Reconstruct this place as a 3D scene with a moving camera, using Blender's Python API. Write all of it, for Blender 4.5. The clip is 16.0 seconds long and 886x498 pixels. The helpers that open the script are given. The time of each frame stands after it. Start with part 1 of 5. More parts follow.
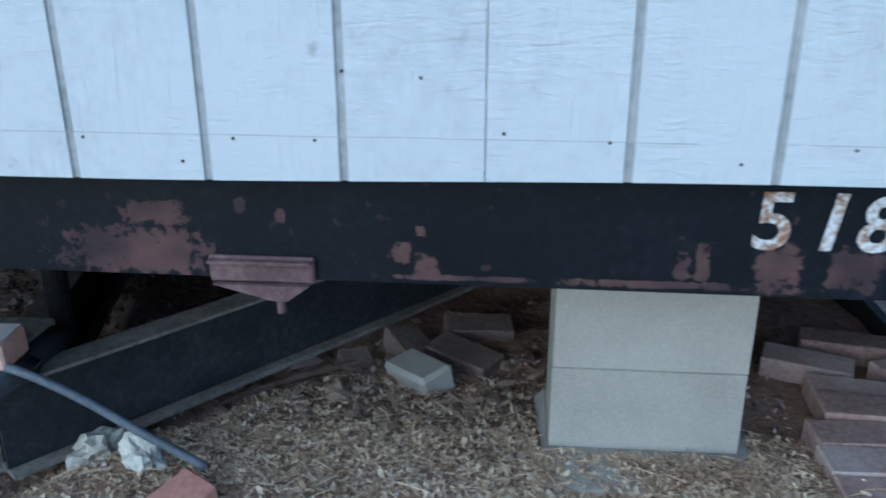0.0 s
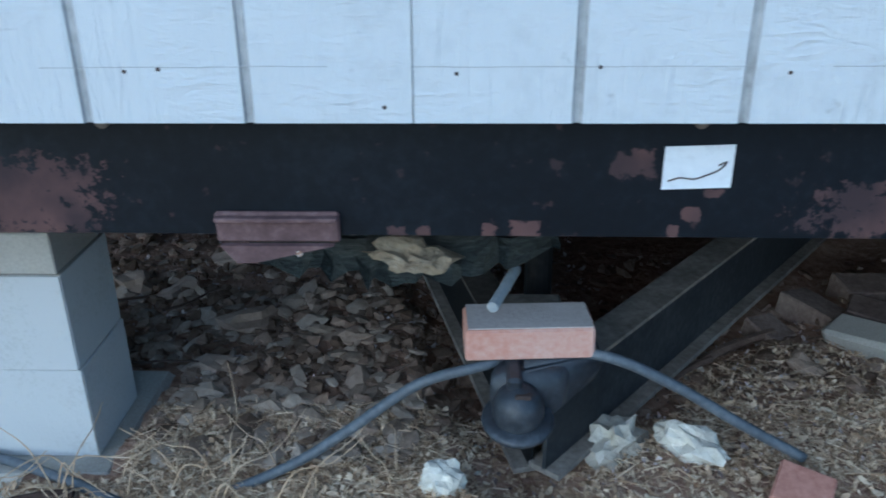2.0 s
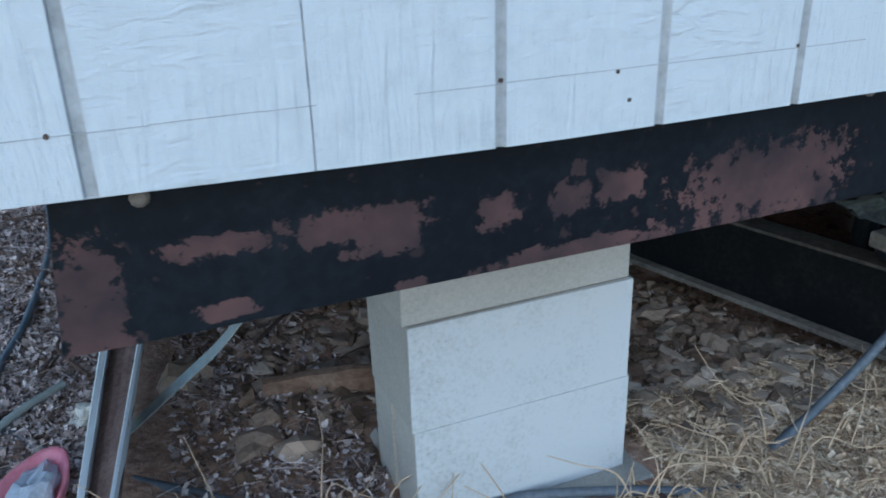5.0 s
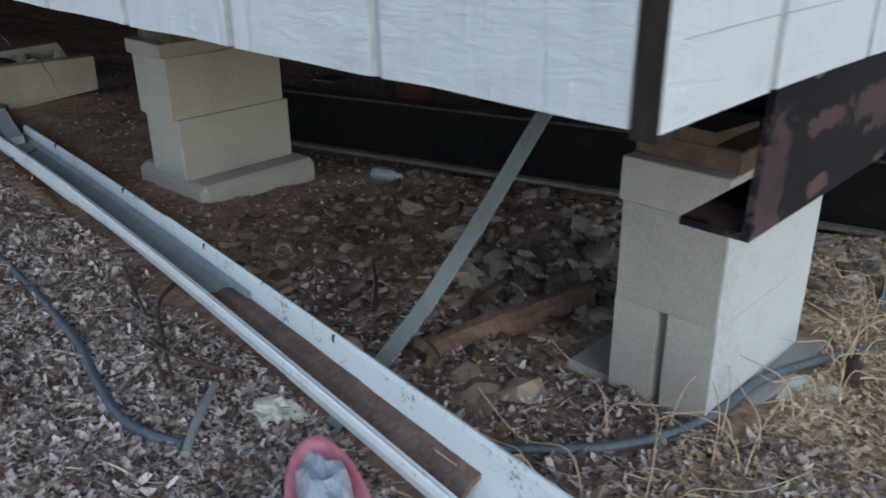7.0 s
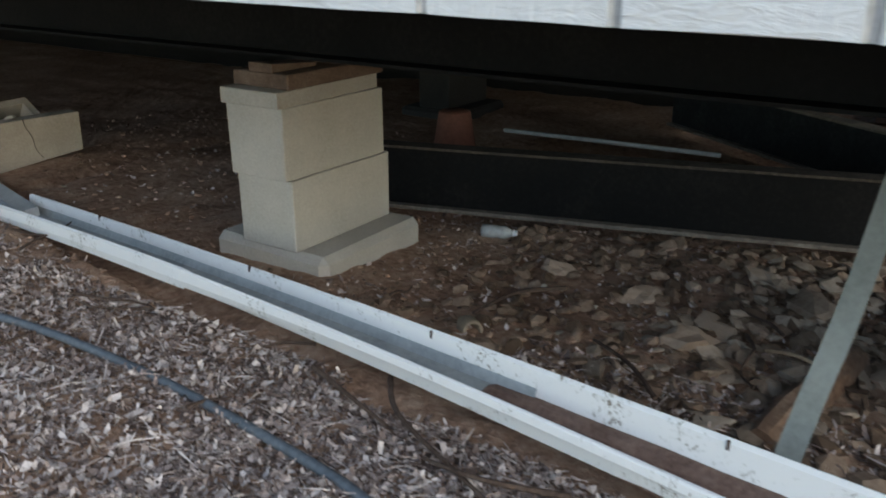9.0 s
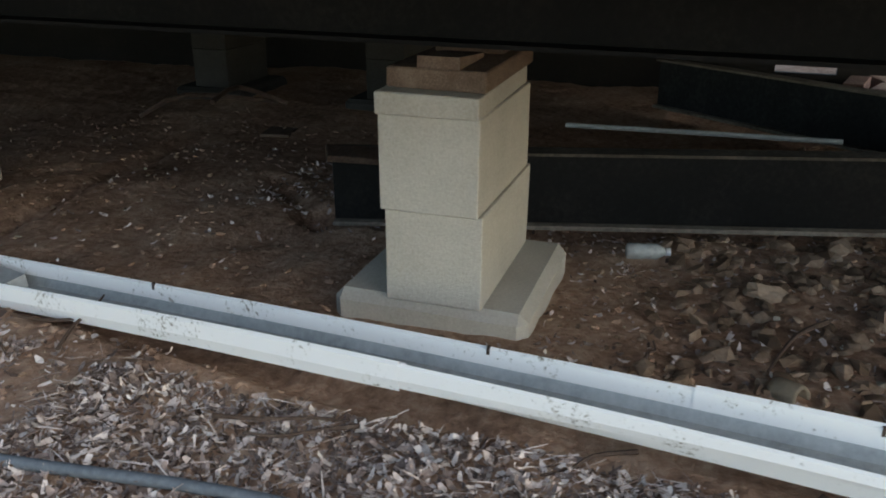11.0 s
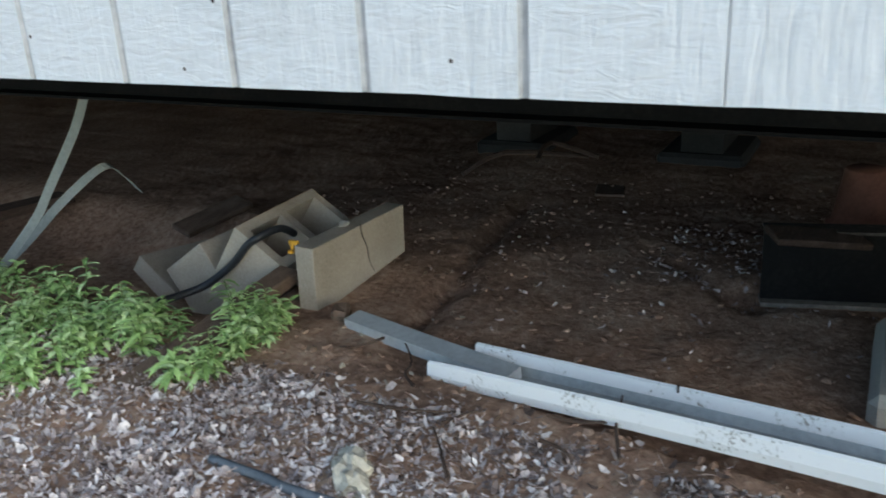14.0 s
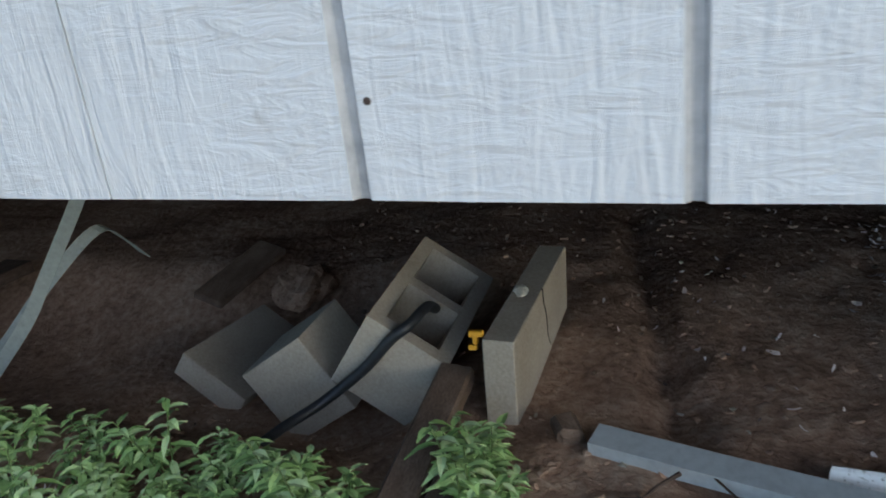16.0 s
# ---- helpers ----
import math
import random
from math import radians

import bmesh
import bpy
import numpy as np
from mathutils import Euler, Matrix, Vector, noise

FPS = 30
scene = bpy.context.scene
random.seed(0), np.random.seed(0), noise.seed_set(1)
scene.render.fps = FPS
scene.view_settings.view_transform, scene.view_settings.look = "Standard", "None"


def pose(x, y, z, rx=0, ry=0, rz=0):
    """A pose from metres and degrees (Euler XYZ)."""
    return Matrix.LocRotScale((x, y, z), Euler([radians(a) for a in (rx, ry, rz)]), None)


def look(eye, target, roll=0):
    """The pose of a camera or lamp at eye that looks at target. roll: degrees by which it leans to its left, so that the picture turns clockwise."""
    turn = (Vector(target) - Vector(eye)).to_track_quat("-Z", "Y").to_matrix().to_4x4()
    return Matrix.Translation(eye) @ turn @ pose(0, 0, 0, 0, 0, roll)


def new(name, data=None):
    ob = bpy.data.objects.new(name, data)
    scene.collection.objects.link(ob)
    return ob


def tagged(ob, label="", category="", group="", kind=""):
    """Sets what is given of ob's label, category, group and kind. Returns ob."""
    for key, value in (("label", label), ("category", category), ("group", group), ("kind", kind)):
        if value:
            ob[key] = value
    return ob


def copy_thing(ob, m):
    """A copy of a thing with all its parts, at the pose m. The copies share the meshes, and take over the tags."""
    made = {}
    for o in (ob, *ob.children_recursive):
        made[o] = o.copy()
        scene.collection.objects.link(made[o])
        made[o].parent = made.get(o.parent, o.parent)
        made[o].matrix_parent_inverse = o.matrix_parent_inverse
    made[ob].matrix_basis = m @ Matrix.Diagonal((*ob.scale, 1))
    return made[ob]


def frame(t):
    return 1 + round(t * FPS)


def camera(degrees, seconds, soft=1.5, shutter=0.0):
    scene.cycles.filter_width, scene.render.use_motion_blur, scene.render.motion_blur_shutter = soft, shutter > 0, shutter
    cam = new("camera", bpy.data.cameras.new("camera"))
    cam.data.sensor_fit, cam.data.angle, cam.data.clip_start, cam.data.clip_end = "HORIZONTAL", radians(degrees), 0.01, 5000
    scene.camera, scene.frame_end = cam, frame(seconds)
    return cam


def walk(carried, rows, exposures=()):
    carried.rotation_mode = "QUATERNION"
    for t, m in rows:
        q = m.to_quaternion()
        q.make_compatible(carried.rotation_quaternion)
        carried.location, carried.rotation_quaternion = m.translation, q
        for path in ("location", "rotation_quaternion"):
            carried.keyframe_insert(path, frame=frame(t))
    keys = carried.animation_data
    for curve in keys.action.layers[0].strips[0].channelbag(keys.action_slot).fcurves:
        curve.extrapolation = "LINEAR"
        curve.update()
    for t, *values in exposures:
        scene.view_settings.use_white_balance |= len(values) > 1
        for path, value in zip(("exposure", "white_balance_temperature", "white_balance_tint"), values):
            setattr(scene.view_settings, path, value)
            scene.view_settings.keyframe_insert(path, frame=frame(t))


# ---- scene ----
cam = camera(56.4, 16.0, soft=1.8, shutter=0.25)
EXPOSURES = [
    (0.0, 0.3, 4530, -2), (4.2, 0.2, 4530, -2), (6.3, 0.2, 5200, 3), (7.5, 0.38, 5600, 3), (8.5, 0.55, 5900, 3), (9.5, 0.72, 6000, 4),
    (12.5, 0.88, 6350, 3), (14.0, 0.9, 5700, 1), (15.5, 0.62, 5650, 4), (16.0, 0.62, 5600, 4),
]
PATH = [
    (0, (3.019, -1.131, 1.111), (2.856, 0.728, 0.391), -0.1),
    (0.5, (2.71, -1.051, 1.089), (2.588, 0.802, 0.344), -0.0),
    (1, (2.376, -1.059, 1.048), (2.281, 0.782, 0.273), 0.1),
    (1.5, (2.063, -0.995, 1.038), (1.98, 0.836, 0.238), -0.2),
    (2, (1.835, -0.99, 1.039), (1.784, 0.838, 0.229), -0.4),
    (2.5, (1.529, -1.032, 1.064), (1.565, 0.798, 0.258), -0.5),
    (3, (1.249, -0.965, 1.028), (1.352, 0.871, 0.24), -0.9),
    (3.5, (1.009, -0.949, 1.016), (1.214, 0.879, 0.233), -1.5),
    (4, (0.734, -0.957, 1.059), (1.123, 0.843, 0.278), -1.7),
    (4.2, (0.665, -0.923, 1.052), (1.118, 0.864, 0.277), -1.8),
    (6.3, (-0.159, -0.48, 0.926), (0.952, 0.97, 0.114), -0.9),
    (6.5, (-0.245, -0.42, 0.912), (0.936, 0.974, 0.099), -0.6),
    (6.6, (-0.287, -0.385, 0.912), (0.941, 0.968, 0.097), -0.1),
    (7, (-0.436, -0.237, 0.921), (0.89, 1.027, 0.119), -0.4),
    (7.5, (-0.538, -0.028, 0.895), (0.881, 1.134, 0.095), -0.3),
    (8, (-0.602, 0.128, 0.837), (0.913, 1.194, 0.082), 0.3),
    (8.5, (-0.704, 0.312, 0.782), (0.844, 1.356, 0.066), -0.2),
    (9, (-0.7, 0.577, 0.855), (0.866, 1.608, 0.157), 0.1),
    (9.5, (-0.645, 0.838, 0.872), (0.949, 1.826, 0.175), -0.2),
    (11.8, (-0.622, 1.903, 0.763), (1.228, 2.269, 0.094), 1.8),
    (12, (-0.63, 1.938, 0.789), (1.234, 2.285, 0.153), 2.0),
    (12.5, (-0.638, 1.985, 0.814), (1.238, 2.366, 0.234), 2.6),
    (13, (-0.685, 2.07, 0.817), (1.141, 2.642, 0.234), 1.4),
    (13.5, (-0.809, 2.199, 0.848), (0.914, 3.006, 0.23), -0.7),
    (14, (-0.829, 2.339, 0.947), (0.812, 3.257, 0.267), -3.0),
    (14.5, (-0.703, 2.568, 0.979), (0.906, 3.514, 0.261), -5.4),
    (15, (-0.599, 2.815, 0.986), (1.017, 3.724, 0.236), -6.9),
    (15.5, (-0.557, 3.07, 0.983), (1.118, 3.847, 0.215), -6.9),
    (16, (-0.449, 3.282, 0.959), (1.273, 3.949, 0.192), -6.9),
]
walk(cam, [(t, look(eye, target, roll)) for t, eye, target, roll in PATH], EXPOSURES)


# ---- light ----
world = bpy.data.worlds.new("sky")
scene.world = world
world.use_nodes = True
wn = world.node_tree
sky = wn.nodes.new("ShaderNodeTexSky")
sky.sky_type = "NISHITA"
sky.sun_disc = False
sky.sun_elevation = radians(24)
sky.sun_rotation = radians(209)
wn.links.new(sky.outputs[0], wn.nodes["Background"].inputs[0])
wn.nodes["Background"].inputs[1].default_value = 0.15
sun = new("sun", bpy.data.lights.new("sun", "SUN"))
sun.data.energy = 1.0
sun.data.angle = radians(120)
sun.data.color = (1.0, 0.96, 0.9)
sun.matrix_world = look((-3.6, -6.6, 3.3), (0, 0, 0))

# ---- materials ----


def node(nt, kind, **props):
    n = nt.nodes.new(kind)
    for k, v in props.items():
        n.inputs[k].default_value = v
    return n


def surface(name, dark, mid, light, rough=0.85, scale=3.0, fine=60.0, bump=0.4, depth=0.004, stretch=(1, 1, 1),
            island=0.0, piece=0.0, metal=0.0, spec=0.3, low=0.3, high=0.7):
    """A surface of two scales of noise between three colours, with bump; island and piece vary it from piece to piece."""
    m = bpy.data.materials.new(name)
    m.use_nodes = True
    nt = m.node_tree
    b = nt.nodes["Principled BSDF"]
    geo = nt.nodes.new("ShaderNodeNewGeometry")
    mp = nt.nodes.new("ShaderNodeMapping")
    mp.inputs["Scale"].default_value = stretch
    nt.links.new(geo.outputs["Position"], mp.inputs[0])
    n1 = node(nt, "ShaderNodeTexNoise", Scale=scale, Detail=6.0, Roughness=0.6)
    n2 = node(nt, "ShaderNodeTexNoise", Scale=fine, Detail=5.0, Roughness=0.65)
    nt.links.new(mp.outputs[0], n1.inputs["Vector"])
    nt.links.new(mp.outputs[0], n2.inputs["Vector"])
    mixf = nt.nodes.new("ShaderNodeMath")
    mixf.operation = "ADD"
    nt.links.new(n1.outputs[0], mixf.inputs[0])
    nt.links.new(n2.outputs[0], mixf.inputs[1])
    half = nt.nodes.new("ShaderNodeMath")
    half.operation = "MULTIPLY_ADD"
    half.inputs[1].default_value = 0.5
    half.inputs[2].default_value = 0.0
    nt.links.new(mixf.outputs[0], half.inputs[0])
    last = half
    for amount, sock in ((island, geo.outputs["Random Per Island"]), (piece, None)):
        if amount:
            if sock is None:
                sock = nt.nodes.new("ShaderNodeObjectInfo").outputs["Random"]
            vary = nt.nodes.new("ShaderNodeMath")
            vary.operation = "MULTIPLY_ADD"
            vary.inputs[1].default_value = amount
            nt.links.new(sock, vary.inputs[0])
            off = nt.nodes.new("ShaderNodeMath")
            off.operation = "SUBTRACT"
            off.inputs[1].default_value = amount / 2
            nt.links.new(last.outputs[0], off.inputs[0])
            nt.links.new(off.outputs[0], vary.inputs[2])
            last = vary
    ramp = nt.nodes.new("ShaderNodeValToRGB")
    e = ramp.color_ramp.elements
    e[0].position, e[0].color = low, (*dark, 1)
    e[1].position, e[1].color = high, (*light, 1)
    k = e.new((low + high) / 2)
    k.color = (*mid, 1)
    nt.links.new(last.outputs[0], ramp.inputs[0])
    nt.links.new(ramp.outputs[0], b.inputs["Base Color"])
    b.inputs["Roughness"].default_value = rough
    b.inputs["Metallic"].default_value = metal
    b.inputs["Specular IOR Level"].default_value = spec
    if bump:
        bp = node(nt, "ShaderNodeBump", Strength=bump, Distance=depth)
        nt.links.new(n2.outputs[0], bp.inputs["Height"])
        nt.links.new(bp.outputs[0], b.inputs["Normal"])
    return m


def siding_paint():
    """White paint on rough-sawn plywood: upright grain and level saw marks, patch by patch, with faint grime."""
    m = surface("white_siding_paint", (0.42, 0.43, 0.42), (0.62, 0.63, 0.63), (0.68, 0.69, 0.69), rough=0.55,
                scale=2.2, fine=26, bump=0, low=0.28, high=0.5)
    nt = m.node_tree
    b = nt.nodes["Principled BSDF"]
    geo = nt.nodes.new("ShaderNodeNewGeometry")
    heights = []
    for stretch, sc in (((36, 36, 5), 2.0), ((11, 11, 40), 2.0)):
        mp = nt.nodes.new("ShaderNodeMapping")
        mp.inputs["Scale"].default_value = stretch
        nt.links.new(geo.outputs["Position"], mp.inputs[0])
        n = node(nt, "ShaderNodeTexNoise", Scale=sc, Detail=5.0, Roughness=0.6, Distortion=0.7)
        nt.links.new(mp.outputs[0], n.inputs["Vector"])
        heights.append(n.outputs[0])
    patch = node(nt, "ShaderNodeTexNoise", Scale=5.5, Detail=3.0)
    nt.links.new(geo.outputs["Position"], patch.inputs["Vector"])
    rr = nt.nodes.new("ShaderNodeMapRange")
    rr.inputs[1].default_value, rr.inputs[2].default_value = 0.3, 0.7
    nt.links.new(patch.outputs[0], rr.inputs[0])
    mx = nt.nodes.new("ShaderNodeMix")
    nt.links.new(rr.outputs[0], mx.inputs[0])
    nt.links.new(heights[0], mx.inputs[2])
    nt.links.new(heights[1], mx.inputs[3])
    spot = node(nt, "ShaderNodeTexNoise", Scale=17.0, Detail=4.0, Roughness=0.6)
    nt.links.new(geo.outputs["Position"], spot.inputs["Vector"])
    sr = nt.nodes.new("ShaderNodeMapRange")
    sr.inputs[1].default_value, sr.inputs[2].default_value, sr.inputs[4].default_value = 0.66, 0.76, 0.55
    nt.links.new(spot.outputs[0], sr.inputs[0])
    clean = b.inputs["Base Color"].links[0].from_socket
    soil = nt.nodes.new("ShaderNodeMix")
    soil.data_type = "RGBA"
    soil.inputs[7].default_value = (0.3, 0.29, 0.27, 1)
    nt.links.new(sr.outputs[0], soil.inputs[0])
    nt.links.new(clean, soil.inputs[6])
    nt.links.new(soil.outputs[2], b.inputs["Base Color"])
    bp = node(nt, "ShaderNodeBump", Strength=0.9, Distance=0.0068)
    nt.links.new(mx.outputs[0], bp.inputs["Height"])
    nt.links.new(bp.outputs[0], b.inputs["Normal"])
    return m


def beam_paint():
    """Black paint over red primer and rust, worn off in patches along the lower half of the beam."""
    m = surface("worn_black_beam_paint", (0.004, 0.005, 0.008), (0.007, 0.009, 0.013), (0.016, 0.02, 0.026), rough=0.5,
                scale=4, fine=50, bump=0.15, depth=0.002, spec=0.22)
    nt = m.node_tree
    b = nt.nodes["Principled BSDF"]
    old = b.inputs["Base Color"].links[0].from_socket
    geo = nt.nodes.new("ShaderNodeNewGeometry")
    warp = node(nt, "ShaderNodeTexNoise", Scale=48.0, Detail=8.0, Roughness=0.72)
    nt.links.new(geo.outputs["Position"], warp.inputs["Vector"])
    worn = None
    # centre x, centre z, half width, half height of each worn patch
    for cx, cz, hw, hh in ((2.42, 0.631, 0.135, 0.043), (2.46, 0.696, 0.053, 0.021), (2.6, 0.712, 0.011, 0.014), (2.66, 0.696, 0.008, 0.013), (2.85, 0.64, 0.016, 0.019), (2.89, 0.619, 0.022, 0.022),
                           (2.88, 0.678, 0.008, 0.009), (3.28, 0.633, 0.013, 0.025), (3.31, 0.639, 0.011, 0.03), (3.42, 0.635, 0.037, 0.041), (3.53, 0.635, 0.043, 0.037), (3.24, 0.602, 0.149, 0.007),
                           (2.95, 0.602, 0.115, 0.005), (2.06, 0.698, 0.032, 0.022), (1.87, 0.602, 0.01, 0.013), (1.92, 0.604, 0.022, 0.016), (1.74, 0.598, 0.014, 0.012), (1.78, 0.599, 0.01, 0.012),
                           (2.14, 0.627, 0.014, 0.011), (2.17, 0.658, 0.013, 0.007), (2.12, 0.603, 0.008, 0.011), (1.2, 0.65, 0.148, 0.06), (0.9, 0.71, 0.011, 0.012), (0.96, 0.68, 0.037, 0.024),
                           (0.89, 0.676, 0.032, 0.023), (0.79, 0.675, 0.029, 0.023), (0.9, 0.602, 0.144, 0.02), (0.62, 0.69, 0.087, 0.021), (0.65, 0.666, 0.051, 0.021), (0.47, 0.692, 0.06, 0.014),
                           (0.68, 0.604, 0.02, 0.009), (1.01, 0.619, 0.007, 0.011), (0.47, 0.62, 0.036, 0.012),
                           (0.34, 0.64, 0.035, 0.09)):
        sub = nt.nodes.new("ShaderNodeVectorMath")
        sub.operation = "SUBTRACT"
        sub.inputs[1].default_value = (cx, 0, cz)
        nt.links.new(geo.outputs["Position"], sub.inputs[0])
        mul = nt.nodes.new("ShaderNodeVectorMath")
        mul.operation = "MULTIPLY"
        mul.inputs[1].default_value = (1 / hw, 0, 1 / hh)
        nt.links.new(sub.outputs[0], mul.inputs[0])
        sq = nt.nodes.new("ShaderNodeVectorMath")
        sq.operation = "MULTIPLY"
        nt.links.new(mul.outputs[0], sq.inputs[0])
        nt.links.new(mul.outputs[0], sq.inputs[1])
        ln = nt.nodes.new("ShaderNodeVectorMath")
        ln.operation = "LENGTH"
        nt.links.new(sq.outputs[0], ln.inputs[0])
        if worn is None:
            worn = ln.outputs["Value"]
        else:
            mn = nt.nodes.new("ShaderNodeMath")
            mn.operation = "MINIMUM"
            nt.links.new(worn, mn.inputs[0])
            nt.links.new(ln.outputs["Value"], mn.inputs[1])
            worn = mn.outputs[0]
    add = nt.nodes.new("ShaderNodeMath")
    add.operation = "MULTIPLY_ADD"
    add.inputs[1].default_value = 5.0
    nt.links.new(warp.outputs[0], add.inputs[0])
    nt.links.new(worn, add.inputs[2])
    mr = nt.nodes.new("ShaderNodeMapRange")
    mr.inputs[1].default_value, mr.inputs[2].default_value = 3.36, 3.18
    nt.links.new(add.outputs[0], mr.inputs[0])
    speck = node(nt, "ShaderNodeTexNoise", Scale=38.0, Detail=3.0)
    nt.links.new(geo.outputs["Position"], speck.inputs["Vector"])
    sr = nt.nodes.new("ShaderNodeMapRange")
    sr.inputs[1].default_value, sr.inputs[2].default_value = 0.66, 0.72
    sr.inputs[4].default_value = 0.45
    nt.links.new(speck.outputs[0], sr.inputs[0])
    mxm = nt.nodes.new("ShaderNodeMath")
    mxm.operation = "MAXIMUM"
    nt.links.new(mr.outputs[0], mxm.inputs[0])
    nt.links.new(sr.outputs[0], mxm.inputs[1])
    tone = nt.nodes.new("ShaderNodeValToRGB")
    tone.color_ramp.elements[0].color = (0.05, 0.034, 0.036, 1)
    tone.color_ramp.elements[1].color = (0.125, 0.07, 0.062, 1)
    tone.color_ramp.elements[0].position, tone.color_ramp.elements[1].position = 0.35, 0.65
    tn = node(nt, "ShaderNodeTexNoise", Scale=9.0, Detail=6.0)
    nt.links.new(geo.outputs["Position"], tn.inputs["Vector"])
    nt.links.new(tn.outputs[0], tone.inputs[0])
    mx = nt.nodes.new("ShaderNodeMix")
    mx.data_type = "RGBA"
    nt.links.new(mxm.outputs[0], mx.inputs[0])
    nt.links.new(old, mx.inputs[6])
    nt.links.new(tone.outputs[0], mx.inputs[7])
    nt.links.new(mx.outputs[2], b.inputs["Base Color"])
    rg = nt.nodes.new("ShaderNodeMapRange")
    rg.inputs[3].default_value, rg.inputs[4].default_value = 0.45, 0.85
    nt.links.new(mxm.outputs[0], rg.inputs[0])
    nt.links.new(rg.outputs[0], b.inputs["Roughness"])
    return m


SIDING = siding_paint()
GROOVE = surface("grimy_shaded_paint", (0.24, 0.23, 0.22), (0.42, 0.42, 0.415), (0.56, 0.56, 0.555), rough=0.7, scale=6, fine=60, bump=0.2)
BEAM = beam_paint()
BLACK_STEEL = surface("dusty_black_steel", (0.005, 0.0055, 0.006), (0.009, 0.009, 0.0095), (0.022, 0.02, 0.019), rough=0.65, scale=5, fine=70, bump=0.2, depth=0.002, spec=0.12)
DUSTY_FLANGE = surface("dirt_covered_steel", (0.1, 0.082, 0.066), (0.22, 0.19, 0.155), (0.36, 0.32, 0.27), rough=0.9, scale=8, fine=60, bump=0.3)
PRIMER = surface("red_primer_steel", (0.07, 0.042, 0.043), (0.14, 0.085, 0.082), (0.25, 0.17, 0.16), rough=0.8, scale=10, fine=70, bump=0.2, depth=0.002)
CONCRETE = surface("grey_concrete_block", (0.33, 0.305, 0.26), (0.44, 0.41, 0.355), (0.53, 0.5, 0.44), rough=0.95, scale=4, fine=180, bump=0.55, depth=0.003, piece=0.15)
# Warmer copy of the block grey: bounce off the red dirt, as colour.
TAN_BLOCK = surface("warm_bounce_block", (0.29, 0.25, 0.2), (0.41, 0.36, 0.295), (0.5, 0.45, 0.375), rough=0.95, scale=5, fine=150, bump=0.55, depth=0.003, piece=0.12)
LIT_BLOCK_FACE = surface("lit_block_face", (0.36, 0.35, 0.33), (0.53, 0.53, 0.51), (0.6, 0.6, 0.59), rough=0.9, scale=6, fine=150, bump=0.5, depth=0.002, low=0.3, high=0.5)
# Far piers only: the gloom under the house is put into this colour.
SHADED_BLOCK = surface("shaded_block", (0.022, 0.021, 0.02), (0.038, 0.037, 0.035), (0.06, 0.058, 0.055), rough=0.95, scale=4, fine=120, bump=0.5, piece=0.2)
CAST = surface("worn_dark_cast_steel", (0.015, 0.017, 0.021), (0.034, 0.038, 0.046), (0.08, 0.088, 0.1), rough=0.45, scale=12, fine=80, bump=0.25, depth=0.002, spec=0.5)
BRICK = surface("red_clay_brick", (0.42, 0.19, 0.135), (0.58, 0.3, 0.22), (0.66, 0.44, 0.36), rough=0.9, scale=9, fine=90, bump=0.35, depth=0.003, piece=0.2)
BRICK_TOP = surface("dusty_brick_top", (0.42, 0.36, 0.32), (0.54, 0.48, 0.44), (0.62, 0.57, 0.53), rough=0.95, scale=12, fine=120, bump=0.4, depth=0.003)
OLD_BRICK = surface("dusty_old_brick", (0.22, 0.14, 0.115), (0.42, 0.29, 0.25), (0.56, 0.46, 0.41), rough=0.95, scale=7, fine=80, bump=0.4, depth=0.003, piece=0.25)
DIRT = surface("brown_crawl_space_dirt", (0.14, 0.085, 0.058), (0.36, 0.232, 0.162), (0.55, 0.41, 0.3), rough=1.0, scale=2.5, fine=38, bump=0.9, depth=0.012, spec=0.1, low=0.34, high=0.66)
FLAT_STONE = surface("flat_grey_stone", (0.16, 0.118, 0.085), (0.33, 0.255, 0.19), (0.5, 0.41, 0.32), rough=0.95, scale=7, fine=70, bump=0.5, depth=0.004, island=0.5, spec=0.15, low=0.25, high=0.75)
LEAF = surface("dead_leaf_litter", (0.1, 0.07, 0.057), (0.34, 0.265, 0.235), (0.7, 0.61, 0.56), rough=0.9, scale=6, fine=150, bump=0.3, depth=0.001, island=0.8, spec=0.2, low=0.2, high=0.85)
PALE_LEAF = surface("pale_leaf_litter", (0.2, 0.15, 0.13), (0.52, 0.43, 0.4), (0.84, 0.76, 0.72), rough=0.9, scale=6, fine=150, bump=0.3, depth=0.001, island=0.8, spec=0.2, low=0.2, high=0.85)
DUSTY_WEB = surface("lighter_dusty_black_steel", (0.013, 0.015, 0.017), (0.028, 0.03, 0.033), (0.065, 0.065, 0.064), rough=0.7, scale=6, fine=60, bump=0.2, depth=0.002, spec=0.25)
SHADED_FLANGE = surface("shaded_dusty_steel", (0.03, 0.026, 0.022), (0.07, 0.06, 0.05), (0.14, 0.12, 0.1), rough=0.9, scale=8, fine=60, bump=0.3)
DARK_BRICK = surface("dark_brown_brick", (0.1, 0.07, 0.055), (0.2, 0.145, 0.115), (0.33, 0.26, 0.21), rough=0.95, scale=9, fine=80, bump=0.5, depth=0.004, piece=0.2)
STRAW = surface("dry_straw", (0.31, 0.21, 0.125), (0.58, 0.43, 0.28), (0.78, 0.64, 0.45), rough=0.85, scale=8, fine=90, bump=0, island=0.7, spec=0.2, low=0.2, high=0.85)
